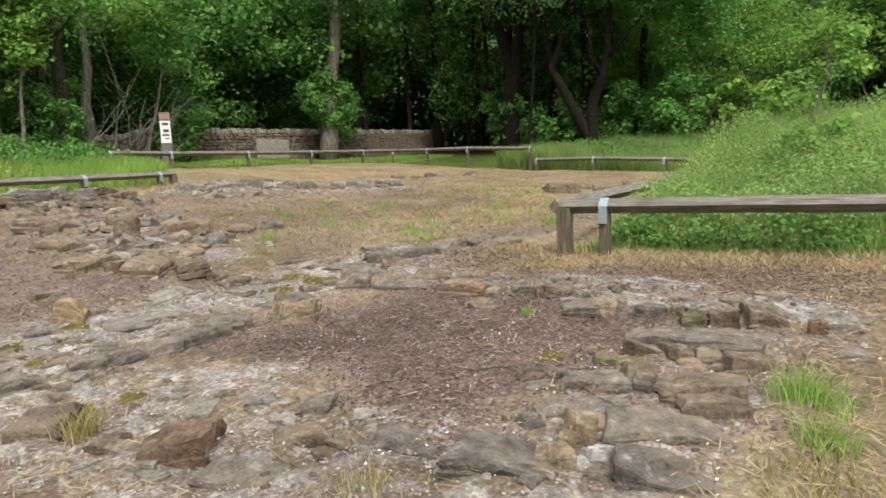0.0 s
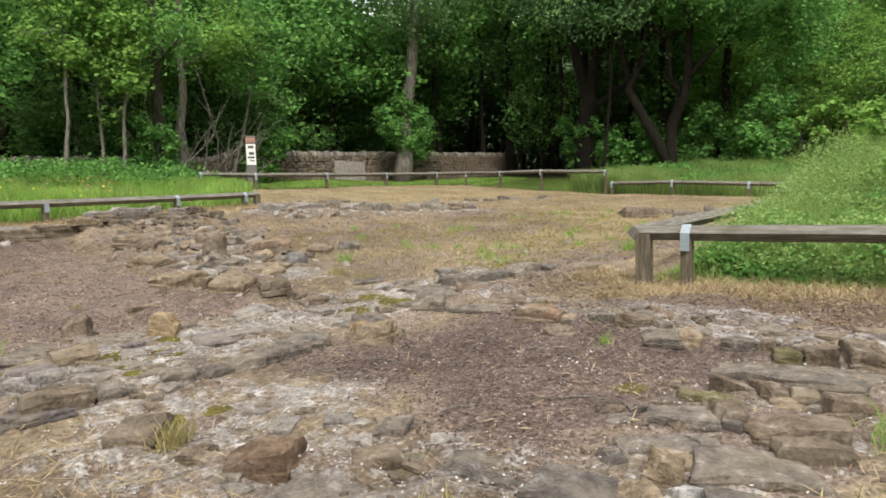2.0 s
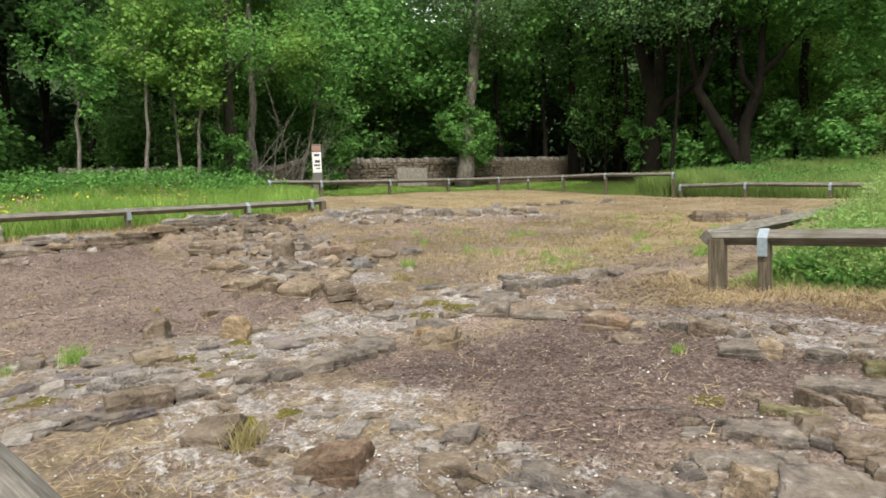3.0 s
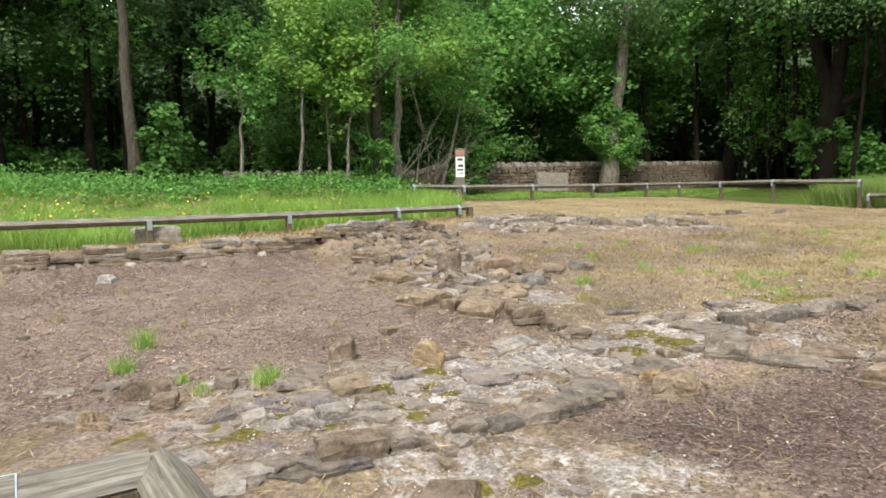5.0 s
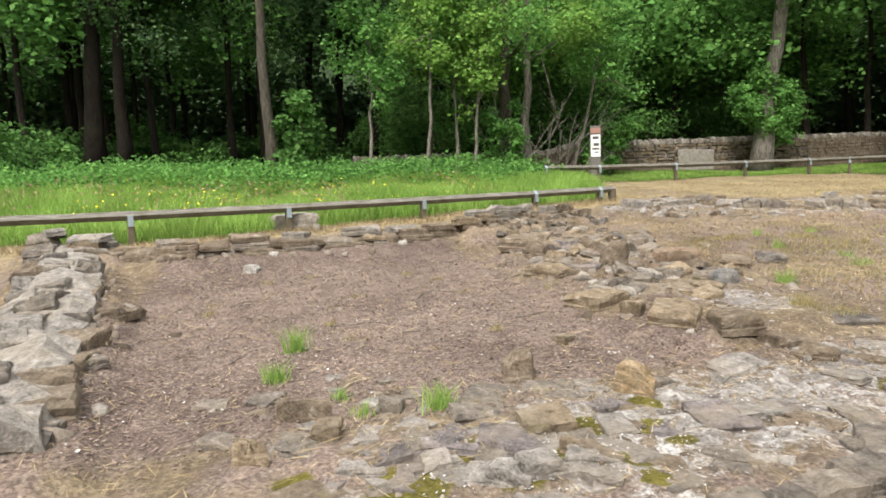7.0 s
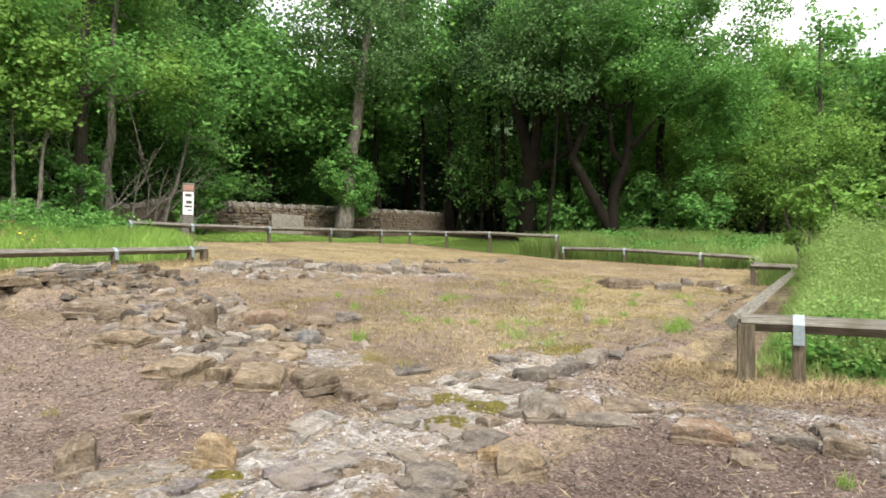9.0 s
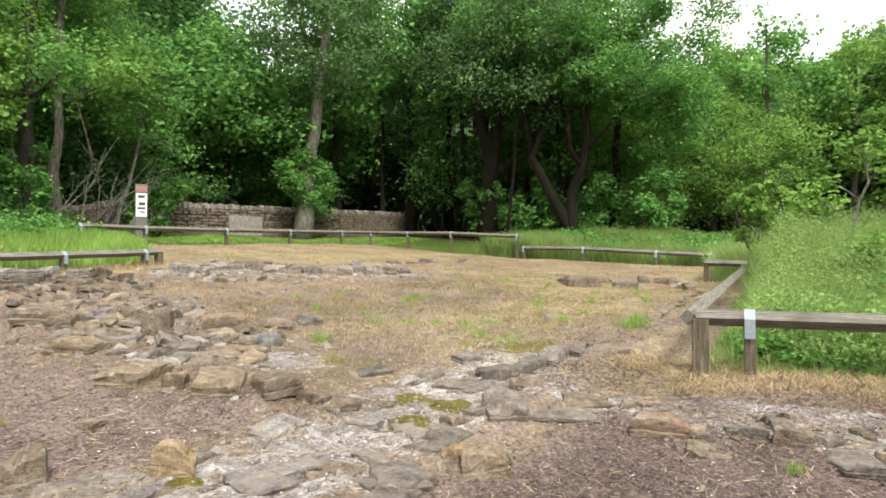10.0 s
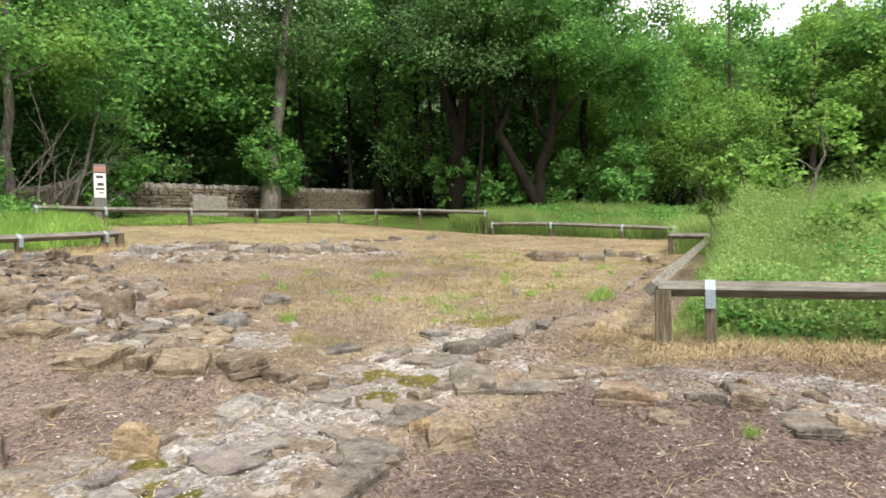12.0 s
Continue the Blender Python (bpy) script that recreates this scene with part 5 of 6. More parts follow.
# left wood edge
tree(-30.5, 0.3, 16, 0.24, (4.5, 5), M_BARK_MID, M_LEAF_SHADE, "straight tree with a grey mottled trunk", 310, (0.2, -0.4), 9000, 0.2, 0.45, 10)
# bark and leaf of these two carry the deep shade in their colour
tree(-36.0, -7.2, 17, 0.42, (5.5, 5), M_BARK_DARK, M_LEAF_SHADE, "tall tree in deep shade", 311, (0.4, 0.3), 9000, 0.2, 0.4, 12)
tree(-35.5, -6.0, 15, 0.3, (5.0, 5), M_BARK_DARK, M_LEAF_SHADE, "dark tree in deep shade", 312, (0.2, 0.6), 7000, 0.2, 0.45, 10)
tree(-30.1, 9.9, 15, 0.3, (4.2, 5), M_BARK_MID, M_LEAF_MID, "grey-trunked tree behind brushwood", 313, (0.1, 0.1), 15000, 0.17, 0.3, 15, low=5)
tree(-29.9, 10.9, 13, 0.22, (3.6, 5), M_BARK_PALE, M_LEAF_LIGHT, "pale-trunked tree behind brushwood", 314, (0.3, 0.5), 12000, 0.17, 0.35, 13, low=3)
for k, (x, y, h, ln) in enumerate(((-28.6, 6.1, 8.0, 0.2), (-28.8, 7.5, 7.5, -0.2), (-28.6, 8.0, 7.0, 0.3), (-29.4, 3.9, 6.5, 0.2), (-29.2, 12.6, 7.5, 1.2))):
    tree(x, y, h, 0.085, (1.6, 2), M_BARK_PALE, M_LEAF_LIGHT if k < 3 else M_LEAF_MID, "thin pale sapling with fresh leaves", 320 + k, (ln, ln), 2600, 0.19, 0.5, 8, "saplings", clump=0.95)
bush(-28.7, 9.5, 1.3, 3.2, M_LEAF_MID, "ivy-like leaves round a trunk base", 330, 2600, 0.16)
bush(-30.0, 1.5, 1.6, 3.2, M_LEAF_DEEP, "broad-leaved bush at the wood edge", 331, 1800, 0.26)
bush(-29.3, 14.6, 1.5, 2.6, M_LEAF_MID, "green bush beside the stone wall", 332, 2600, 0.17)
bush(-29.8, -8.0, 1.8, 2.2, M_LEAF_DEEP, "low shaded bush at the wood edge", 333, 1800, 0.2)

# pale dead brushwood leaning out of the wood
def brushwood():
    q = np.random.default_rng(88)
    th = thing("brushwood", "pale dead brushwood leaning out of the wood", "dead branches", -28.8, 10.8, gz(-28.8, 10.8))
    for k in range(15):
        y0 = q.uniform(-2.4, 2.6)
        L, a = q.uniform(2.2, 5.5), q.normal(0.35, 0.45)
        end = Vector((q.uniform(-0.5, 0.6), y0 + math.sin(a) * L, math.cos(a) * L + 0.1))
        (v, f), p = limb((q.uniform(-0.4, 0.3), y0, -0.1), end, q.uniform(0.025, 0.05), 0.008, 880 + k, 0.06, 6)
        bits = [(v, f)]
        for j in range(3):
            s = p[2 + j]
            (v, f), _ = limb(s, s + Vector((q.normal(0, 0.3), q.normal(0.2, 0.6), q.uniform(0.3, 1.1))), 0.014, 0.004, 990 + k * 5 + j, 0.08, 4)
            bits.append((v, f))
        v, f = merge(bits)
        part("branch", mesh_from("branch", v, f, M_BARK_PALE, True), th)


brushwood()

# deeper rows that close the wood
r = np.random.default_rng(77)
DEEP = []
for k in range(30):
    f = k / 29
    a = radians(206 - 96 * f)
    for row, dist in enumerate((36, 45)):
        d = dist + r.uniform(-3, 3) + (4 if f > 0.75 else 0)
        x, y = -5 + d * math.cos(a + r.normal(0, 0.02)), d * math.sin(a + r.normal(0, 0.02))
        DEEP.append((x, y, row))
for k, (x, y, row) in enumerate(DEEP):
    if -32.2 < x < -27 and 2 < y < 27:
        x -= 5
    az = math.degrees(math.atan2(y, x + 5))
    # leaf green steps darker towards the left, putting the wood's shade into colour
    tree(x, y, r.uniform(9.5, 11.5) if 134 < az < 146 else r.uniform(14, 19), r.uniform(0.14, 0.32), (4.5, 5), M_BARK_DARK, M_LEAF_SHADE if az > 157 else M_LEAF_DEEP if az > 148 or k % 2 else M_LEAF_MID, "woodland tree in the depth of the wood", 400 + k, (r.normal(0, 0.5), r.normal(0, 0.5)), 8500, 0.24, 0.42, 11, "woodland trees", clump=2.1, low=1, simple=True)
# the bright wood to the right, farther off
for k in range(26):
    a = radians(112 - 40 * (k % 13) / 12 + r.normal(0, 1.0))
    d = (46 if k < 13 else 58) + r.uniform(-4, 4)
    x, y = -5 + d * math.cos(a), d * math.sin(a)
    h = r.uniform(10.5, 13.0) + (2.8 if k >= 13 else 0)
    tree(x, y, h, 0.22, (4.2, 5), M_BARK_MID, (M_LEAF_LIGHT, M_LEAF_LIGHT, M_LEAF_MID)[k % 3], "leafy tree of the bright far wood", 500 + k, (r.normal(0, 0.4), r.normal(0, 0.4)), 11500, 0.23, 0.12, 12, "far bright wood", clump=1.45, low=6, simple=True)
for k in range(34):
    f = k / 33
    a = radians(205 - 100 * f)
    d = 35 + r.uniform(-2, 3)
    x, y = -5 + d * math.cos(a), d * math.sin(a)
    if -33.5 < x < -26 and 2 < y < 34:
        x -= 5
    if 0.68 < f < 0.83:
        continue
    # bushes in the dim stretches get the deeper leaf, so shade sits in their colour
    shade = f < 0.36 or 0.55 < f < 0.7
    bush(x, y, r.uniform(1.6, 2.4), r.uniform(1.4, 2.4) if shade else r.uniform(2.5, 4.5), M_LEAF_DEEP if shade else M_LEAF_MID, "undergrowth at the foot of the wood, shade painted into its leaf" if shade else "leafy undergrowth at the foot of the wood", 600 + k, 1700, 0.24, "undergrowth", "undergrowth")
# leafy understorey behind the wall, and bright growth behind the forked tree
for k, (x, y, h) in enumerate(((-34, 8, 9), (-35, 12.5, 10.5), (-35, 16, 10), (-37, 19, 12), (-35.5, 21, 10), (-36, 24.5, 9), (-34, 14.2, 7), (-35, 27.5, 7), (-40, 24, 13), (-39, 16, 14))):
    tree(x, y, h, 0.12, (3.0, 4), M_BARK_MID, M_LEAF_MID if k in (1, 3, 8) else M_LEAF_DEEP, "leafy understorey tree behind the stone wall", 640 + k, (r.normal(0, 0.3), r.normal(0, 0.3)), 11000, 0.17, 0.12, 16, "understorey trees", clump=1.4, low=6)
# the light leaf puts the bright, sunlit look of this gap into colour
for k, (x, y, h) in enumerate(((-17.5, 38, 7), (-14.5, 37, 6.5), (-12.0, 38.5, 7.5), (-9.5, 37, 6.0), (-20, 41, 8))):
    tree(x, y, h, 0.12, (2.8, 4), M_BARK_MID, M_LEAF_LIGHT, "young tree beyond the forked tree, sunlight painted into its light leaf", 660 + k, (r.normal(0, 0.3), r.normal(0, 0.3)), 9000, 0.17, 0.1, 14, "understorey trees", clump=1.3, low=5)


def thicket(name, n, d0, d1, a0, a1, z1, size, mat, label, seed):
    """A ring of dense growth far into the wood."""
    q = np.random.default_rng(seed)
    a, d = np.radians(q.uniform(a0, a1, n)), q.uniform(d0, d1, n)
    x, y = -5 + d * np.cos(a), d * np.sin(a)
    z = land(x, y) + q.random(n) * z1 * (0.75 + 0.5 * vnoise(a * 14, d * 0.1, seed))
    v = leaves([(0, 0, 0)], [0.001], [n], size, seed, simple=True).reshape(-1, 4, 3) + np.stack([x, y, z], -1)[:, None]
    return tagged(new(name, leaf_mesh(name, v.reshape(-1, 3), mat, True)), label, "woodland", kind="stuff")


# dark leaves added to stand for the unlit depth of the wood
thicket("dark_thicket", 80000, 47, 56, 60, 225, 8.5, 0.6, M_LEAF_SHADE, "dense thicket deep in the wood, shade painted into its dark leaves", 71)


def backdrop():
    """Distant wooded rise that closes the view behind the trees."""
    q = np.random.default_rng(72)
    n, rows = 240, 5
    verts, faces = [], []
    for i in range(n):
        a = 2 * math.pi * i / n
        top = 19 + 3.0 * q.random() + 2.5 * float(vnoise(a * 6, 0.0, 3))
        for k in range(rows):
            f = k / (rows - 1)
            d = 76 + 7 * f + q.normal(0, 0.8)
            x, y = -5 + d * math.cos(a), d * math.sin(a)
            verts.append((x, y, float(land(x, y)) - 1 + (top + 1) * f))
    for i in range(n):
        for k in range(rows - 1):
            a, b = i * rows + k, ((i + 1) % n) * rows + k
            faces.append((a, b, b + 1, a + 1))
    m = Mat("distant_wood", 0.95)
    p = m.noise(0.6, 7, 0.75)
    m.bump(p, 1.0, 0.6)
    mat = m.colour(m.ramp(p, (0.35, (0.03, 0.05, 0.022)), (0.6, (0.06, 0.1, 0.04)), (0.8, (0.1, 0.16, 0.06))))
    return tagged(new("backdrop", mesh_from("backdrop", verts, faces, mat)), "dark distant wooded rise", "backdrop", kind="structure")


backdrop()


# ---- meadow grass, scrub and litter ----
def blades(x, y, h, w, seed, droop=0.35, flat=0.0):
    """Bent tapering blades (five verts each) standing on the ground."""
    r = np.random.default_rng(seed)
    n = len(x)
    z = ground_z(x, y)
    a, b = r.uniform(0, 6.283, n), r.uniform(0, 6.283, n)
    side = np.stack([np.cos(a), np.sin(a), np.zeros(n)], -1) * (w * r.uniform(0.6, 1.3, n))[:, None]
    bend = np.stack([np.cos(b), np.sin(b), np.zeros(n)], -1) * (h * droop * r.uniform(0.2, 1.4, n))[:, None]
    p = np.stack([x, y, z - 0.01], -1)
    up = np.zeros((n, 3))
    up[:, 2] = h
    v = np.empty((n, 5, 3))
    v[:, 0], v[:, 1] = p - side, p + side
    v[:, 2], v[:, 3] = p + up * 0.55 + bend * 0.35 + side * 0.8, p + up * 0.55 + bend * 0.35 - side * 0.8
    v[:, 4] = p + up * (1 - flat) + bend
    return v.reshape(-1, 3)


def blade_mesh(name, v, mat):
    n = len(v) // 5
    b = np.arange(n)[:, None] * 5
    quad, tri = b + np.array([[0, 1, 2, 3]]), b + np.array([[3, 2, 4]])
    me = bpy.data.meshes.new(name)
    me.vertices.add(len(v))
    me.vertices.foreach_set("co", np.ascontiguousarray(v, np.float32).reshape(-1))
    me.loops.add(n * 7)
    me.loops.foreach_set("vertex_index", np.concatenate([quad, tri], 1).astype(np.int32).reshape(-1))
    me.polygons.add(n * 2)
    starts = (np.arange(n)[:, None] * 7 + np.array([[0, 4]])).reshape(-1)
    me.polygons.foreach_set("loop_start", starts.astype(np.int32))
    me.polygons.foreach_set("loop_total", np.tile([4, 3], n).astype(np.int32))
    me.materials.append(mat)
    me.update(calc_edges=True)
    return me


def scatter(n, x0, x1, y0, y1, keep, seed):
    r = np.random.default_rng(seed)
    x, y = r.uniform(x0, x1, n), r.uniform(y0, y1, n)
    k = keep(x, y, r)
    return x[k], y[k]


def stuff(name, me, label, category):
    return tagged(new(name, me), label, category, kind="stuff")


def field_grass(name, n, box, hgt, wid, seed, keep, label, mat=None):
    x, y = scatter(n, *box, keep, seed)
    r = np.random.default_rng(seed + 1)
    h = hgt[0] + (hgt[1] - hgt[0]) * vnoise(x * 0.6, y * 0.6, seed) * r.uniform(0.6, 1.1, len(x))
    return stuff(name, blade_mesh(name, blades(x, y, h, wid, seed, 0.6), mat or M_GRASS), label, "grass")


out_left = lambda x, y, r: ~inside(x, y) & (line_dist(x, y, FENCE_LEFT) > 0.12) & (line_dist(x, y, FENCE_FAR) > 0.15)
field_grass("meadow_grass", 120000, (-32, -15, -14, 12.5), (0.2, 0.7), 0.009, 801, out_left, "tall lush green meadow grass behind the knee rail")
field_grass("verge_grass", 26000, (-31, -26.2, 11, 30), (0.05, 0.16), 0.012, 802, out_left, "short mown green grass before the wall")
out_right = lambda x, y, r: ~inside(x, y) & (line_dist(x, y, FENCE_RIGHT) > 0.1)
x, y = scatter(150000, -9.5, 3.0, 7.05, 19.8, out_right, 803)
r = np.random.default_rng(804)
tall = (0.26 + 1.55 * smooth(0.1, 0.9, line_dist(x, y, FENCE_RIGHT))) * (0.42 + 0.58 * smooth(7.5, 14, y)) * (0.6 + 0.5 * vnoise(x * 0.9, y * 0.9, 803)) * r.uniform(0.45, 1.1, len(x))
stuff("scrub_grass", blade_mesh("scrub_grass", blades(x, y, tall, 0.0055, 805, 0.6), M_SCRUB), "tall rank pale green grass behind the knee rail", "grass")
field_grass("bank_grass", 75000, (-20, -2, 19.5, 33), (0.5, 1.3), 0.012, 804, out_right, "tall green grass on the bank beyond the fence", M_SCRUB)


# weeds with broad leaves in the scrub
def weed_patch(name, n, box, hgt, size, seed, keep, mat, label, rise=None):
    """Leaves at all heights of a stand of weeds; rise: a fence line from which the stand grows taller."""
    x, y = scatter(n, *box, keep, seed)
    r = np.random.default_rng(seed + 3)
    tall = hgt[0] + (hgt[1] - hgt[0]) * (0.6 * vnoise(x * 0.8, y * 0.8, seed) + 0.4 * vnoise(x * 2.6, y * 2.6, seed + 1))
    if rise:
        tall = tall * (0.24 + 0.76 * smooth(0.12, 0.85, line_dist(x, y, rise))) * (0.45 + 0.55 * smooth(7.5, 14, y))
    z = ground_z(x, y) + r.random(len(x)) ** 0.6 * tall
    v = leaves([(0, 0, 0)], [0.001], [len(x)], size, seed, simple=True)
    v = v.reshape(-1, 4, 3) + np.stack([x, y, z], -1)[:, None]
    return stuff(name, leaf_mesh(name, v.reshape(-1, 3), mat, True), label, "weeds")


scrub_keep = lambda x, y, r: ~inside(x, y) & (line_dist(x, y, FENCE_RIGHT) > 0.1 + 0.55 * vnoise(x * 1.3, y * 1.3, 9))
weed_patch("fence_weeds", 55000, (-8.6, 3.0, 7.2, 14), (0.35, 1.0), 0.045, 815, lambda x, y, r: scrub_keep(x, y, r) & (line_dist(x, y, FENCE_RIGHT) < 2.4), M_SCRUB_LEAF, "low green weeds behind the fence", FENCE_RIGHT)
weed_patch("dark_fence_weeds", 16000, (-6.4, 3.0, 7.2, 8.6), (0.4, 0.9), 0.085, 817, lambda x, y, r: scrub_keep(x, y, r) & (vnoise(x * 1.1, y * 1.1, 46) > 0.5), M_LEAF_MID, "dark broad-leaved weeds behind the fence", FENCE_RIGHT)
weed_patch("nettle_scrub", 160000, (-8.4, 3.0, 7.5, 19.5), (1.05, 2.1), 0.042, 811, scrub_keep, M_SCRUB_LEAF, "tall bright green nettles and scrub", FENCE_RIGHT)
weed_patch("dark_scrub", 40000, (-8.4, 3.0, 7.5, 19.5), (0.5, 1.7), 0.09, 816, lambda x, y, r: scrub_keep(x, y, r) & (vnoise(x * 0.9, y * 0.9, 44) > 0.55), M_LEAF_MID, "darker broad-leaved weeds in the scrub", FENCE_RIGHT)
weed_patch("bank_weeds", 26000, (-19.5, -3, 25.4, 31.5), (0.35, 1.25), 0.1, 818, lambda x, y, r: ~inside(x, y) & (vnoise(x * 0.7, y * 0.7, 47) > 0.35), M_LEAF_MID, "dark green weeds on the bank below the trees")
weed_patch("woodside_nettles", 30000, (-31.5, -22.5, -14, 10.5), (0.4, 1.3), 0.12, 812, lambda x, y, r: ~inside(x, y) & (x < -25.6 + 1.8 * vnoise(x * 0.4, y * 0.4, 5)), M_LEAF_MID, "dark green nettles along the wood edge")
M_YELLOW = plain("yellow_petals", (0.75, 0.6, 0.04), 0.6, 0.1)
M_PINK = plain("pink_seed_heads", (0.42, 0.2, 0.19), 0.7, 0.2)
weed_patch("buttercups", 380, (-24.5, -19.5, -4.0, 6.0), (0.55, 0.7), 0.055, 813, lambda x, y, r: ~inside(x, y), M_YELLOW, "yellow buttercup flowers above the meadow grass")
weed_patch("sorrel_heads", 2600, (-24.0, -19.5, -6.0, 6.0), (0.65, 0.85), 0.05, 814, lambda x, y, r: ~inside(x, y) & (vnoise(x * 0.7, y * 0.7, 8) > 0.55), M_PINK, "pinkish seed heads in the meadow grass")
for k, (x, y, rad, h, leaf) in enumerate(((-3.6, 15.5, 1.3, 2.9, M_LEAF_LIGHT), (-6.9, 15.9, 0.5, 2.7, M_LEAF_LIGHT), (-5.9, 17.5, 1.2, 2.2, M_LEAF_LIGHT), (-1.8, 13.0, 1.3, 2.4, M_LEAF_LIGHT), (-1.0, 17.0, 1.6, 3.2, M_LEAF_MID), (-4.6, 12.0, 1.0, 1.5, M_LEAF_LIGHT), (-2.0, 10.0, 1.0, 1.4, M_LEAF_LIGHT), (0.6, 10.5, 1.2, 1.8, M_LEAF_LIGHT))):
    bush(x, y, rad, h, leaf, "fresh green sapling bush in the scrub", 830 + k, 1900, 0.15, "sapling_bush", "scrub saplings", 6)



def twisted_sapling(x, y, seed):
    """A half-bare young tree: pale crooked stem and boughs with a few broad leaf sprays."""
    th = thing("sapling", "half-bare sapling with a pale crooked stem in the scrub", "tree", x, y, gz(x, y), "scrub saplings")
    stem = [(0, 0, -0.1), (0.02, 0.0, 1.0), (0.25, 0.05, 2.0), (0.4, 0.0, 2.35), (0.34, 0.05, 2.75), (0.45, 0.0, 3.2)]
    part("stem", mesh_from("stem", *tube(stem, [0.04, 0.035, 0.03, 0.026, 0.018, 0.008], 7, seed, 0.08), M_BARK_PALE, True), th)
    tips = []
    for k, (a, b) in enumerate((((0.25, 0.05, 2.0), (-0.3, 0.1, 2.35)), ((0.4, 0, 2.35), (0.75, -0.1, 2.6)), ((0.34, 0.05, 2.75), (0.05, 0.1, 3.15)), ((0.38, 0, 2.6), (0.8, 0.1, 3.1)), ((0.15, 0.02, 1.6), (-0.6, 0.0, 2.2)))):
        (v, f), p = limb(a, b, 0.018, 0.005, seed + k, 0.1, 5)
        part("bough", mesh_from("bough", v, f, M_BARK_PALE, True), th)
        tips.append(tuple(p[-1]))
    tips += [(0.45, 0, 3.3), (0.6, 0.0, 2.95)]
    part("foliage", leaf_mesh("foliage", leaves(tips, [0.32] * len(tips), [75] * len(tips), 0.13, seed), M_LEAF_LIGHT), th)


twisted_sapling(-5.3, 15.05, 845)

# dry grass, chips and twigs on the bare ground
near_ruin = lambda x, y, r: inside(x, y) & (y > 0.0 + 0.2 * r.random(len(x)))


def flat_bits(name, n, box, size, thin, seed, keep, mat, label, lift=0.006):
    """Small flakes or straws lying on the ground (four verts each)."""
    x, y = scatter(n, *box, keep, seed)
    r = np.random.default_rng(seed + 5)
    m = len(x)
    z = ground_z(x, y) + lift + r.random(m) * lift * 2
    a = r.uniform(0, 6.283, m)
    L, W = size * r.uniform(0.4, 1.4, m), size * thin * r.uniform(0.5, 1.4, m)
    t = np.stack([np.cos(a), np.sin(a), r.normal(0, 0.22, m)], -1) * L[:, None] / 2
    s = np.stack([-np.sin(a), np.cos(a), r.normal(0, 0.35, m)], -1) * W[:, None] / 2
    p = np.stack([x, y, z], -1)
    v = np.stack([p - t, p + s * 1.0, p + t, p - s], 1)
    return stuff(name, quads_mesh(name, v.reshape(-1, 3), 4, [(0, 1, 2, 3)], mat), label, "litter")


M_LITTER = make_leaf("dead_leaf_litter", (0.085, 0.058, 0.05), (0.2, 0.145, 0.122), (0.34, 0.275, 0.225), 0.1)
M_LITTER_DARK = make_leaf("damp_leaf_litter", (0.045, 0.031, 0.028), (0.105, 0.073, 0.062), (0.25, 0.2, 0.17), 0.1)
M_GRIT = make_leaf("pale_stone_chips", (0.216, 0.194, 0.173), (0.360, 0.338, 0.317), (0.562, 0.547, 0.526), 0.02)
room_a = lambda x, y, r: (r.random(len(x)) < room_floor(x, y))
flat_bits("leaf_litter", 34000, (-7.6, -3.4, 1.8, 5.6), 0.024, 0.5, 821, room_a, M_LITTER_DARK, "brown leaf litter and bark chips on the floor of the old room")
flat_bits("bark_litter", 52000, (-15.4, -8.8, -2.2, 4.2), 0.032, 0.42, 822, lambda x, y, r: inside(x, y) & (r.random(len(x)) < 0.75), M_LITTER, "brown leaf litter over the larger old room")
flat_bits("bark_chips", 16000, (-15.4, -8.4, 5.0, 14.0), 0.035, 0.4, 823, near_ruin, M_LITTER, "brown litter between dry grass")
flat_bits("fence_litter", 26000, (-8.2, -1.0, 5.2, 7.4), 0.035, 0.4, 829, lambda x, y, r: inside(x, y), M_LITTER, "brown litter and bark along the fence foot")
flat_bits("path_litter", 12000, (-8.3, -6.6, 5.8, 14.5), 0.04, 0.4, 836, lambda x, y, r: inside(x, y) & (vnoise(x * 1.6, y * 1.6, 48) + 0.4 * r.random(len(x)) > 0.5), M_LITTER, "brown litter between the kerb and the fence")
flat_bits("stone_grit", 12000, (-9.4, -3.2, 0.6, 7.0), 0.018, 0.8, 824, lambda x, y, r: r.random(len(x)) < 0.15 + 0.85 * smooth(0.8, 0.2, np.minimum(line_dist(x, y, MID_WALL), line_dist(x, y, SOUTH_WALL))), M_GRIT, "pale mortar crumbs and stone grit")
flat_bits("grit_far", 5000, (-19, -9, -3, 14), 0.026, 0.8, 825, lambda x, y, r: inside(x, y), M_GRIT, "scattered pale stone grit")
straw_keep = lambda x, y, r: inside(x, y) & (r.random(len(x)) < np.maximum.reduce([0.12 + 0 * x, smooth(1.6, 0.3, line_dist(x, y, FENCE_RIGHT)), smooth(1.6, 0.4, np.hypot(x + 6.0, (y - 0.9) * 1.6)), smooth(0.9, 0.2, np.abs(x + 3.0))]))
flat_bits("dry_straw", 34000, (-9.0, -1.0, 0.4, 7.4), 0.13, 0.035, 826, straw_keep, M_STRAW, "dead straw-coloured grass lying on the ground", 0.012)
flat_bits("dry_straw_far", 34000, (-20, -8.2, 5.5, 25), 0.16, 0.05, 827, lambda x, y, r: inside(x, y) & (r.random(len(x)) < np.where(np.minimum(np.hypot((x + 13.0) / 1.5, (y - 9.6) / 2.6), np.hypot(x + 9.9, (y - 6.1) / 0.75)) < 1.0, 0.15, 0.85)), M_STRAW, "dead straw-coloured grass on the slope", 0.015)
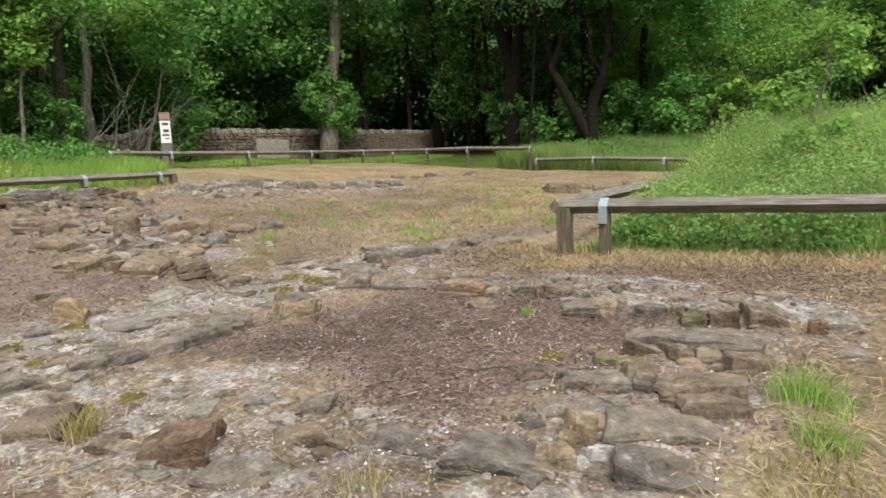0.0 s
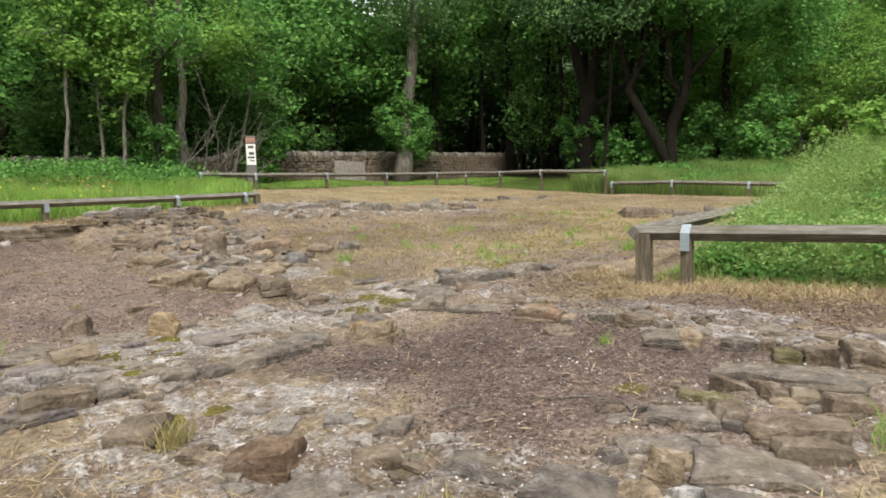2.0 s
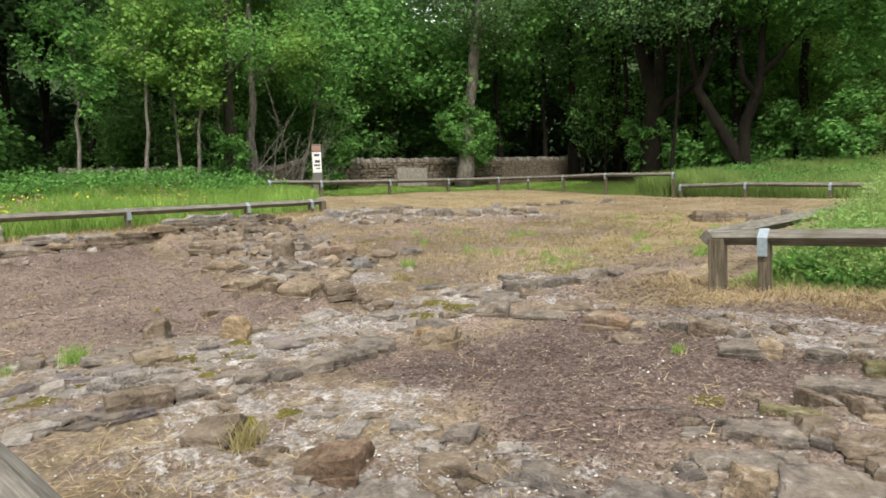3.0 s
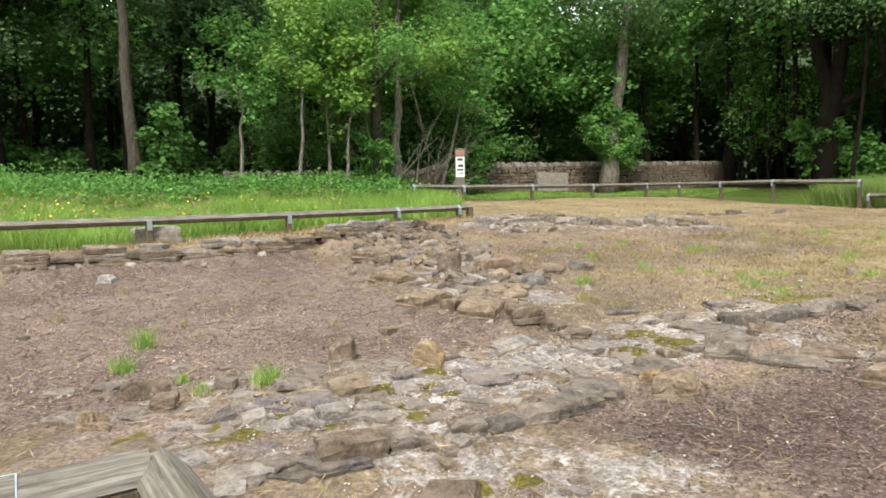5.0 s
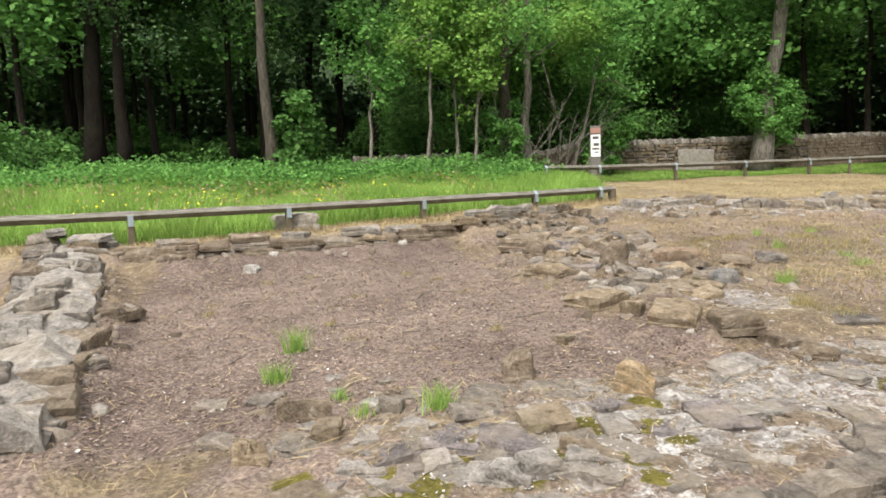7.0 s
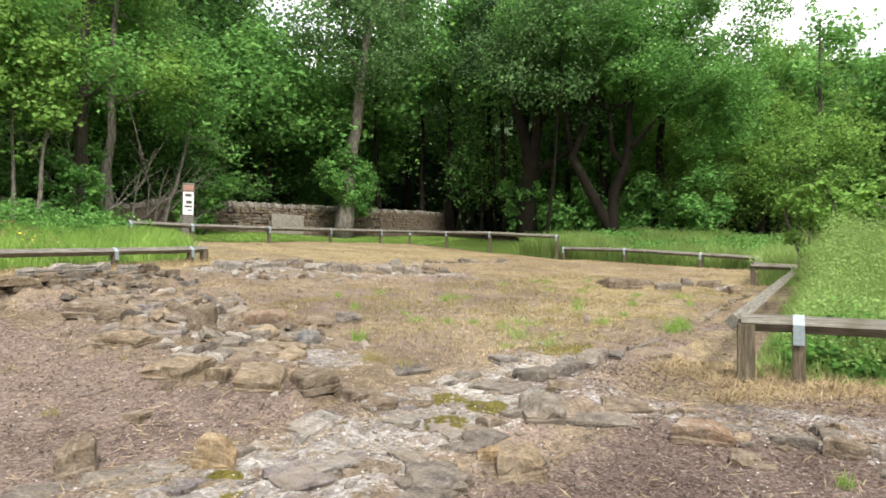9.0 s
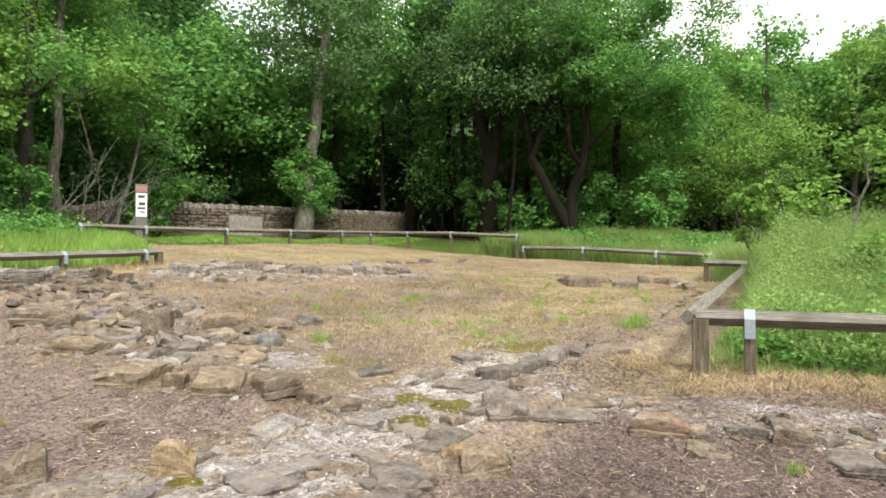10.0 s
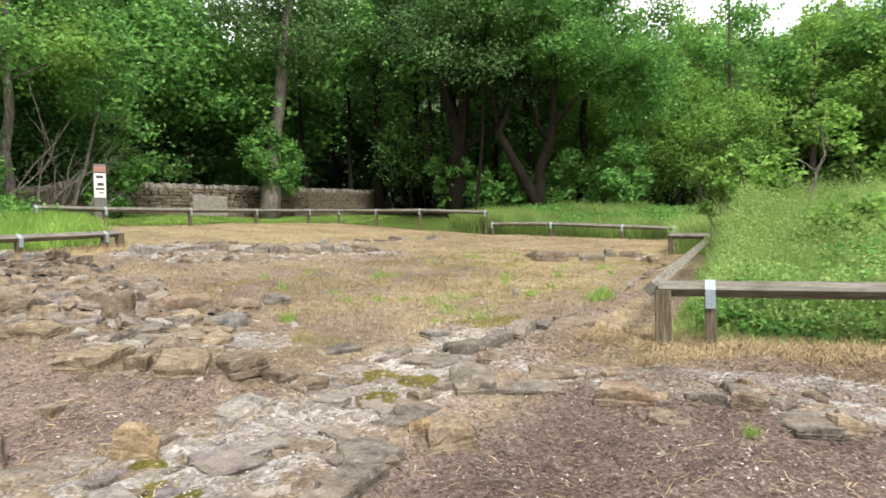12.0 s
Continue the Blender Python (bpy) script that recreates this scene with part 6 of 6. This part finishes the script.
flat_bits("dry_straw_left", 11000, (-20, -8.2, -4, 5.5), 0.14, 0.04, 828, lambda x, y, r: inside(x, y), M_STRAW, "dead grass stalks over the larger room", 0.012)

M_GRASS_DRY = make_leaf("parched_grass", (0.225, 0.203, 0.068), (0.315, 0.270, 0.120), (0.413, 0.345, 0.180), 0.2)
x, y = scatter(46000, -26, -7.6, 6.0, 25, lambda x, y, r: inside(x, y) & (vnoise(x * 1.4, y * 1.4, 31) + 0.5 * r.random(len(x)) > 0.75), 841)
stuff("parched_grass", blade_mesh("parched_grass", blades(x, y, np.full(len(x), 0.07), 0.006, 842, 0.8), M_STRAW), "short parched yellow grass over the far plot", "grass")
x, y = scatter(60000, -20, -8.3, 6.5, 20, lambda x, y, r: inside(x, y) & (np.hypot((x + 11.0) * 0.5, (y - 12.0) * 0.3) < 1.3 + 1.2 * vnoise(x * 0.8, y * 0.8, 51)) & (vnoise(x * 2.2, y * 2.2, 52) + 0.4 * r.random(len(x)) > 0.6), 851)
stuff("olive_grass", blade_mesh("olive_grass", blades(x, y, np.full(len(x), 0.055), 0.005, 852, 1.1), M_GRASS_DRY), "short yellow-olive grass over the middle plot", "grass")
x, y = scatter(30000, -7.4, 0.0, 5.7, 7.6, lambda x, y, r: (line_dist(x, y, FENCE_RIGHT) < 0.25 + 0.8 * vnoise(x * 2, y * 2, 32)) , 843)
stuff("fence_foot_grass", blade_mesh("fence_foot_grass", blades(x, y, 0.03 + 0.1 * np.random.default_rng(5).random(len(x)) ** 2.5, 0.004, 844, 1.6), M_STRAW), "dry tangled grass along the fence foot", "grass")
x, y = scatter(26000, -21, -15, -8, 10, lambda x, y, r: inside(x, y) & (line_dist(x, y, FENCE_LEFT) < 0.3 + 1.0 * vnoise(x * 1.5, y * 1.5, 33)), 845)
stuff("fence_side_grass", blade_mesh("fence_side_grass", blades(x, y, np.full(len(x), 0.13), 0.007, 846, 0.9), M_STRAW), "straw-yellow grass along the fence foot", "grass")


def tuft(x, y, rad, h, n, mat, label, seed):
    r = np.random.default_rng(seed)
    px, py = x + r.normal(0, rad * 0.4, n), y + r.normal(0, rad * 0.4, n)
    v = blades(px, py, h * r.uniform(0.35, 1.0, n), 0.0032, seed, 0.6)
    v -= np.array([x, y, gz(x, y)])
    ob = tagged(new("grass_tuft", blade_mesh("grass_tuft", v, mat)), label, "grass tuft", "grass tufts in the ruin")
    ob.location = (x, y, gz(x, y))


GREEN_TUFT, PALE_TUFT = "fresh green grass tuft growing in bare ground", "yellowing grass tuft among stones"
for k, (x, y, rad, h, n) in enumerate(((-3.42, 3.5, 0.2, 0.2, 260), (-3.3, 3.1, 0.16, 0.15, 150), (-10.72, 0.17, 0.12, 0.3, 130), (-10.07, -0.01, 0.13, 0.2, 130), (-9.01, 1.03, 0.12, 0.22, 130), (-9.16, 0.53, 0.1, 0.14, 70), (-9.52, 0.42, 0.1, 0.12, 60), (-11.05, 5.93, 0.14, 0.22, 110), (-12.52, 9.74, 0.14, 0.2, 90), (-12.85, 7.57, 0.13, 0.18, 80), (-9.32, 6.9, 0.13, 0.14, 70), (-9.2, 9.69, 0.2, 0.2, 110), (-7.88, 9.2, 0.25, 0.25, 200), (-7.95, 9.6, 0.25, 0.25, 160), (-10.74, 8.16, 0.13, 0.15, 70), (-9.31, 10.87, 0.15, 0.15, 70), (-12.77, 14.5, 0.2, 0.2, 80), (-5.45, 4.35, 0.07, 0.12, 50))):
    tuft(x, y, rad, h, n, M_GRASS, GREEN_TUFT, 860 + k)
for k, (x, y, rad, h, n) in enumerate(((-6.35, 1.5, 0.13, 0.2, 170), (-9.91, 5.01, 0.2, 0.14, 160), (-9.7, 5.3, 0.2, 0.14, 130), (-8.53, 6.9, 0.2, 0.1, 110), (-3.25, 2.75, 0.3, 0.11, 260), (-13.5, 8.6, 0.2, 0.15, 100), (-10.0, 9.3, 0.2, 0.14, 100), (-4.7, 1.9, 0.2, 0.1, 120))):
    tuft(x, y, rad, h, n, M_GRASS_DRY, PALE_TUFT, 890 + k)
r = np.random.default_rng(97)
for k in range(54):
    x, y = r.uniform(-14, -8.4), r.uniform(7, 16)
    tuft(x, y, r.uniform(0.1, 0.25), r.uniform(0.1, 0.22), 70, (M_GRASS, M_GRASS_DRY)[k % 2], (GREEN_TUFT, PALE_TUFT)[k % 2], 930 + k)
for k in range(14):
    x, y = r.uniform(-14.5, -9), r.uniform(-1.5, 3.5)
    tuft(x, y, r.uniform(0.08, 0.18), r.uniform(0.05, 0.1), 50, M_GRASS_DRY, PALE_TUFT, 970 + k)


def twig(x, y, length, yaw, seed):
    q = np.random.default_rng(seed)
    a = Vector((-length / 2, 0, 0.012))
    (v, f), p = limb(a, (length / 2, q.normal(0, length * 0.1), 0.02), 0.006, 0.003, seed, 0.08, 6)
    bits = [(v, f)]
    for j in range(2):
        s = p[2 + j]
        (v, f), _ = limb(s, s + Vector((length * 0.18, q.normal(0, length * 0.14), q.uniform(0, 0.03))), 0.004, 0.002, seed + 9 + j, 0.06, 4)
        bits.append((v, f))
    v, f = merge(bits)
    ob = tagged(new("twig", mesh_from("twig", v, f, M_BARK_PALE, True)), "thin dry twig lying on the ground", "twig", "fallen twigs")
    ob.location, ob.rotation_euler = (x, y, gz(x, y)), (0, 0, yaw)


r = np.random.default_rng(123)
for k in range(16):
    twig(r.uniform(-7.2, -4.6), r.uniform(2.6, 5.6), r.uniform(0.15, 0.5), r.uniform(0, 6.28), 700 + k)
for k in range(14):
    twig(r.uniform(-14, -9), r.uniform(-1.6, 4), r.uniform(0.25, 0.7), r.uniform(0, 6.28), 740 + k)
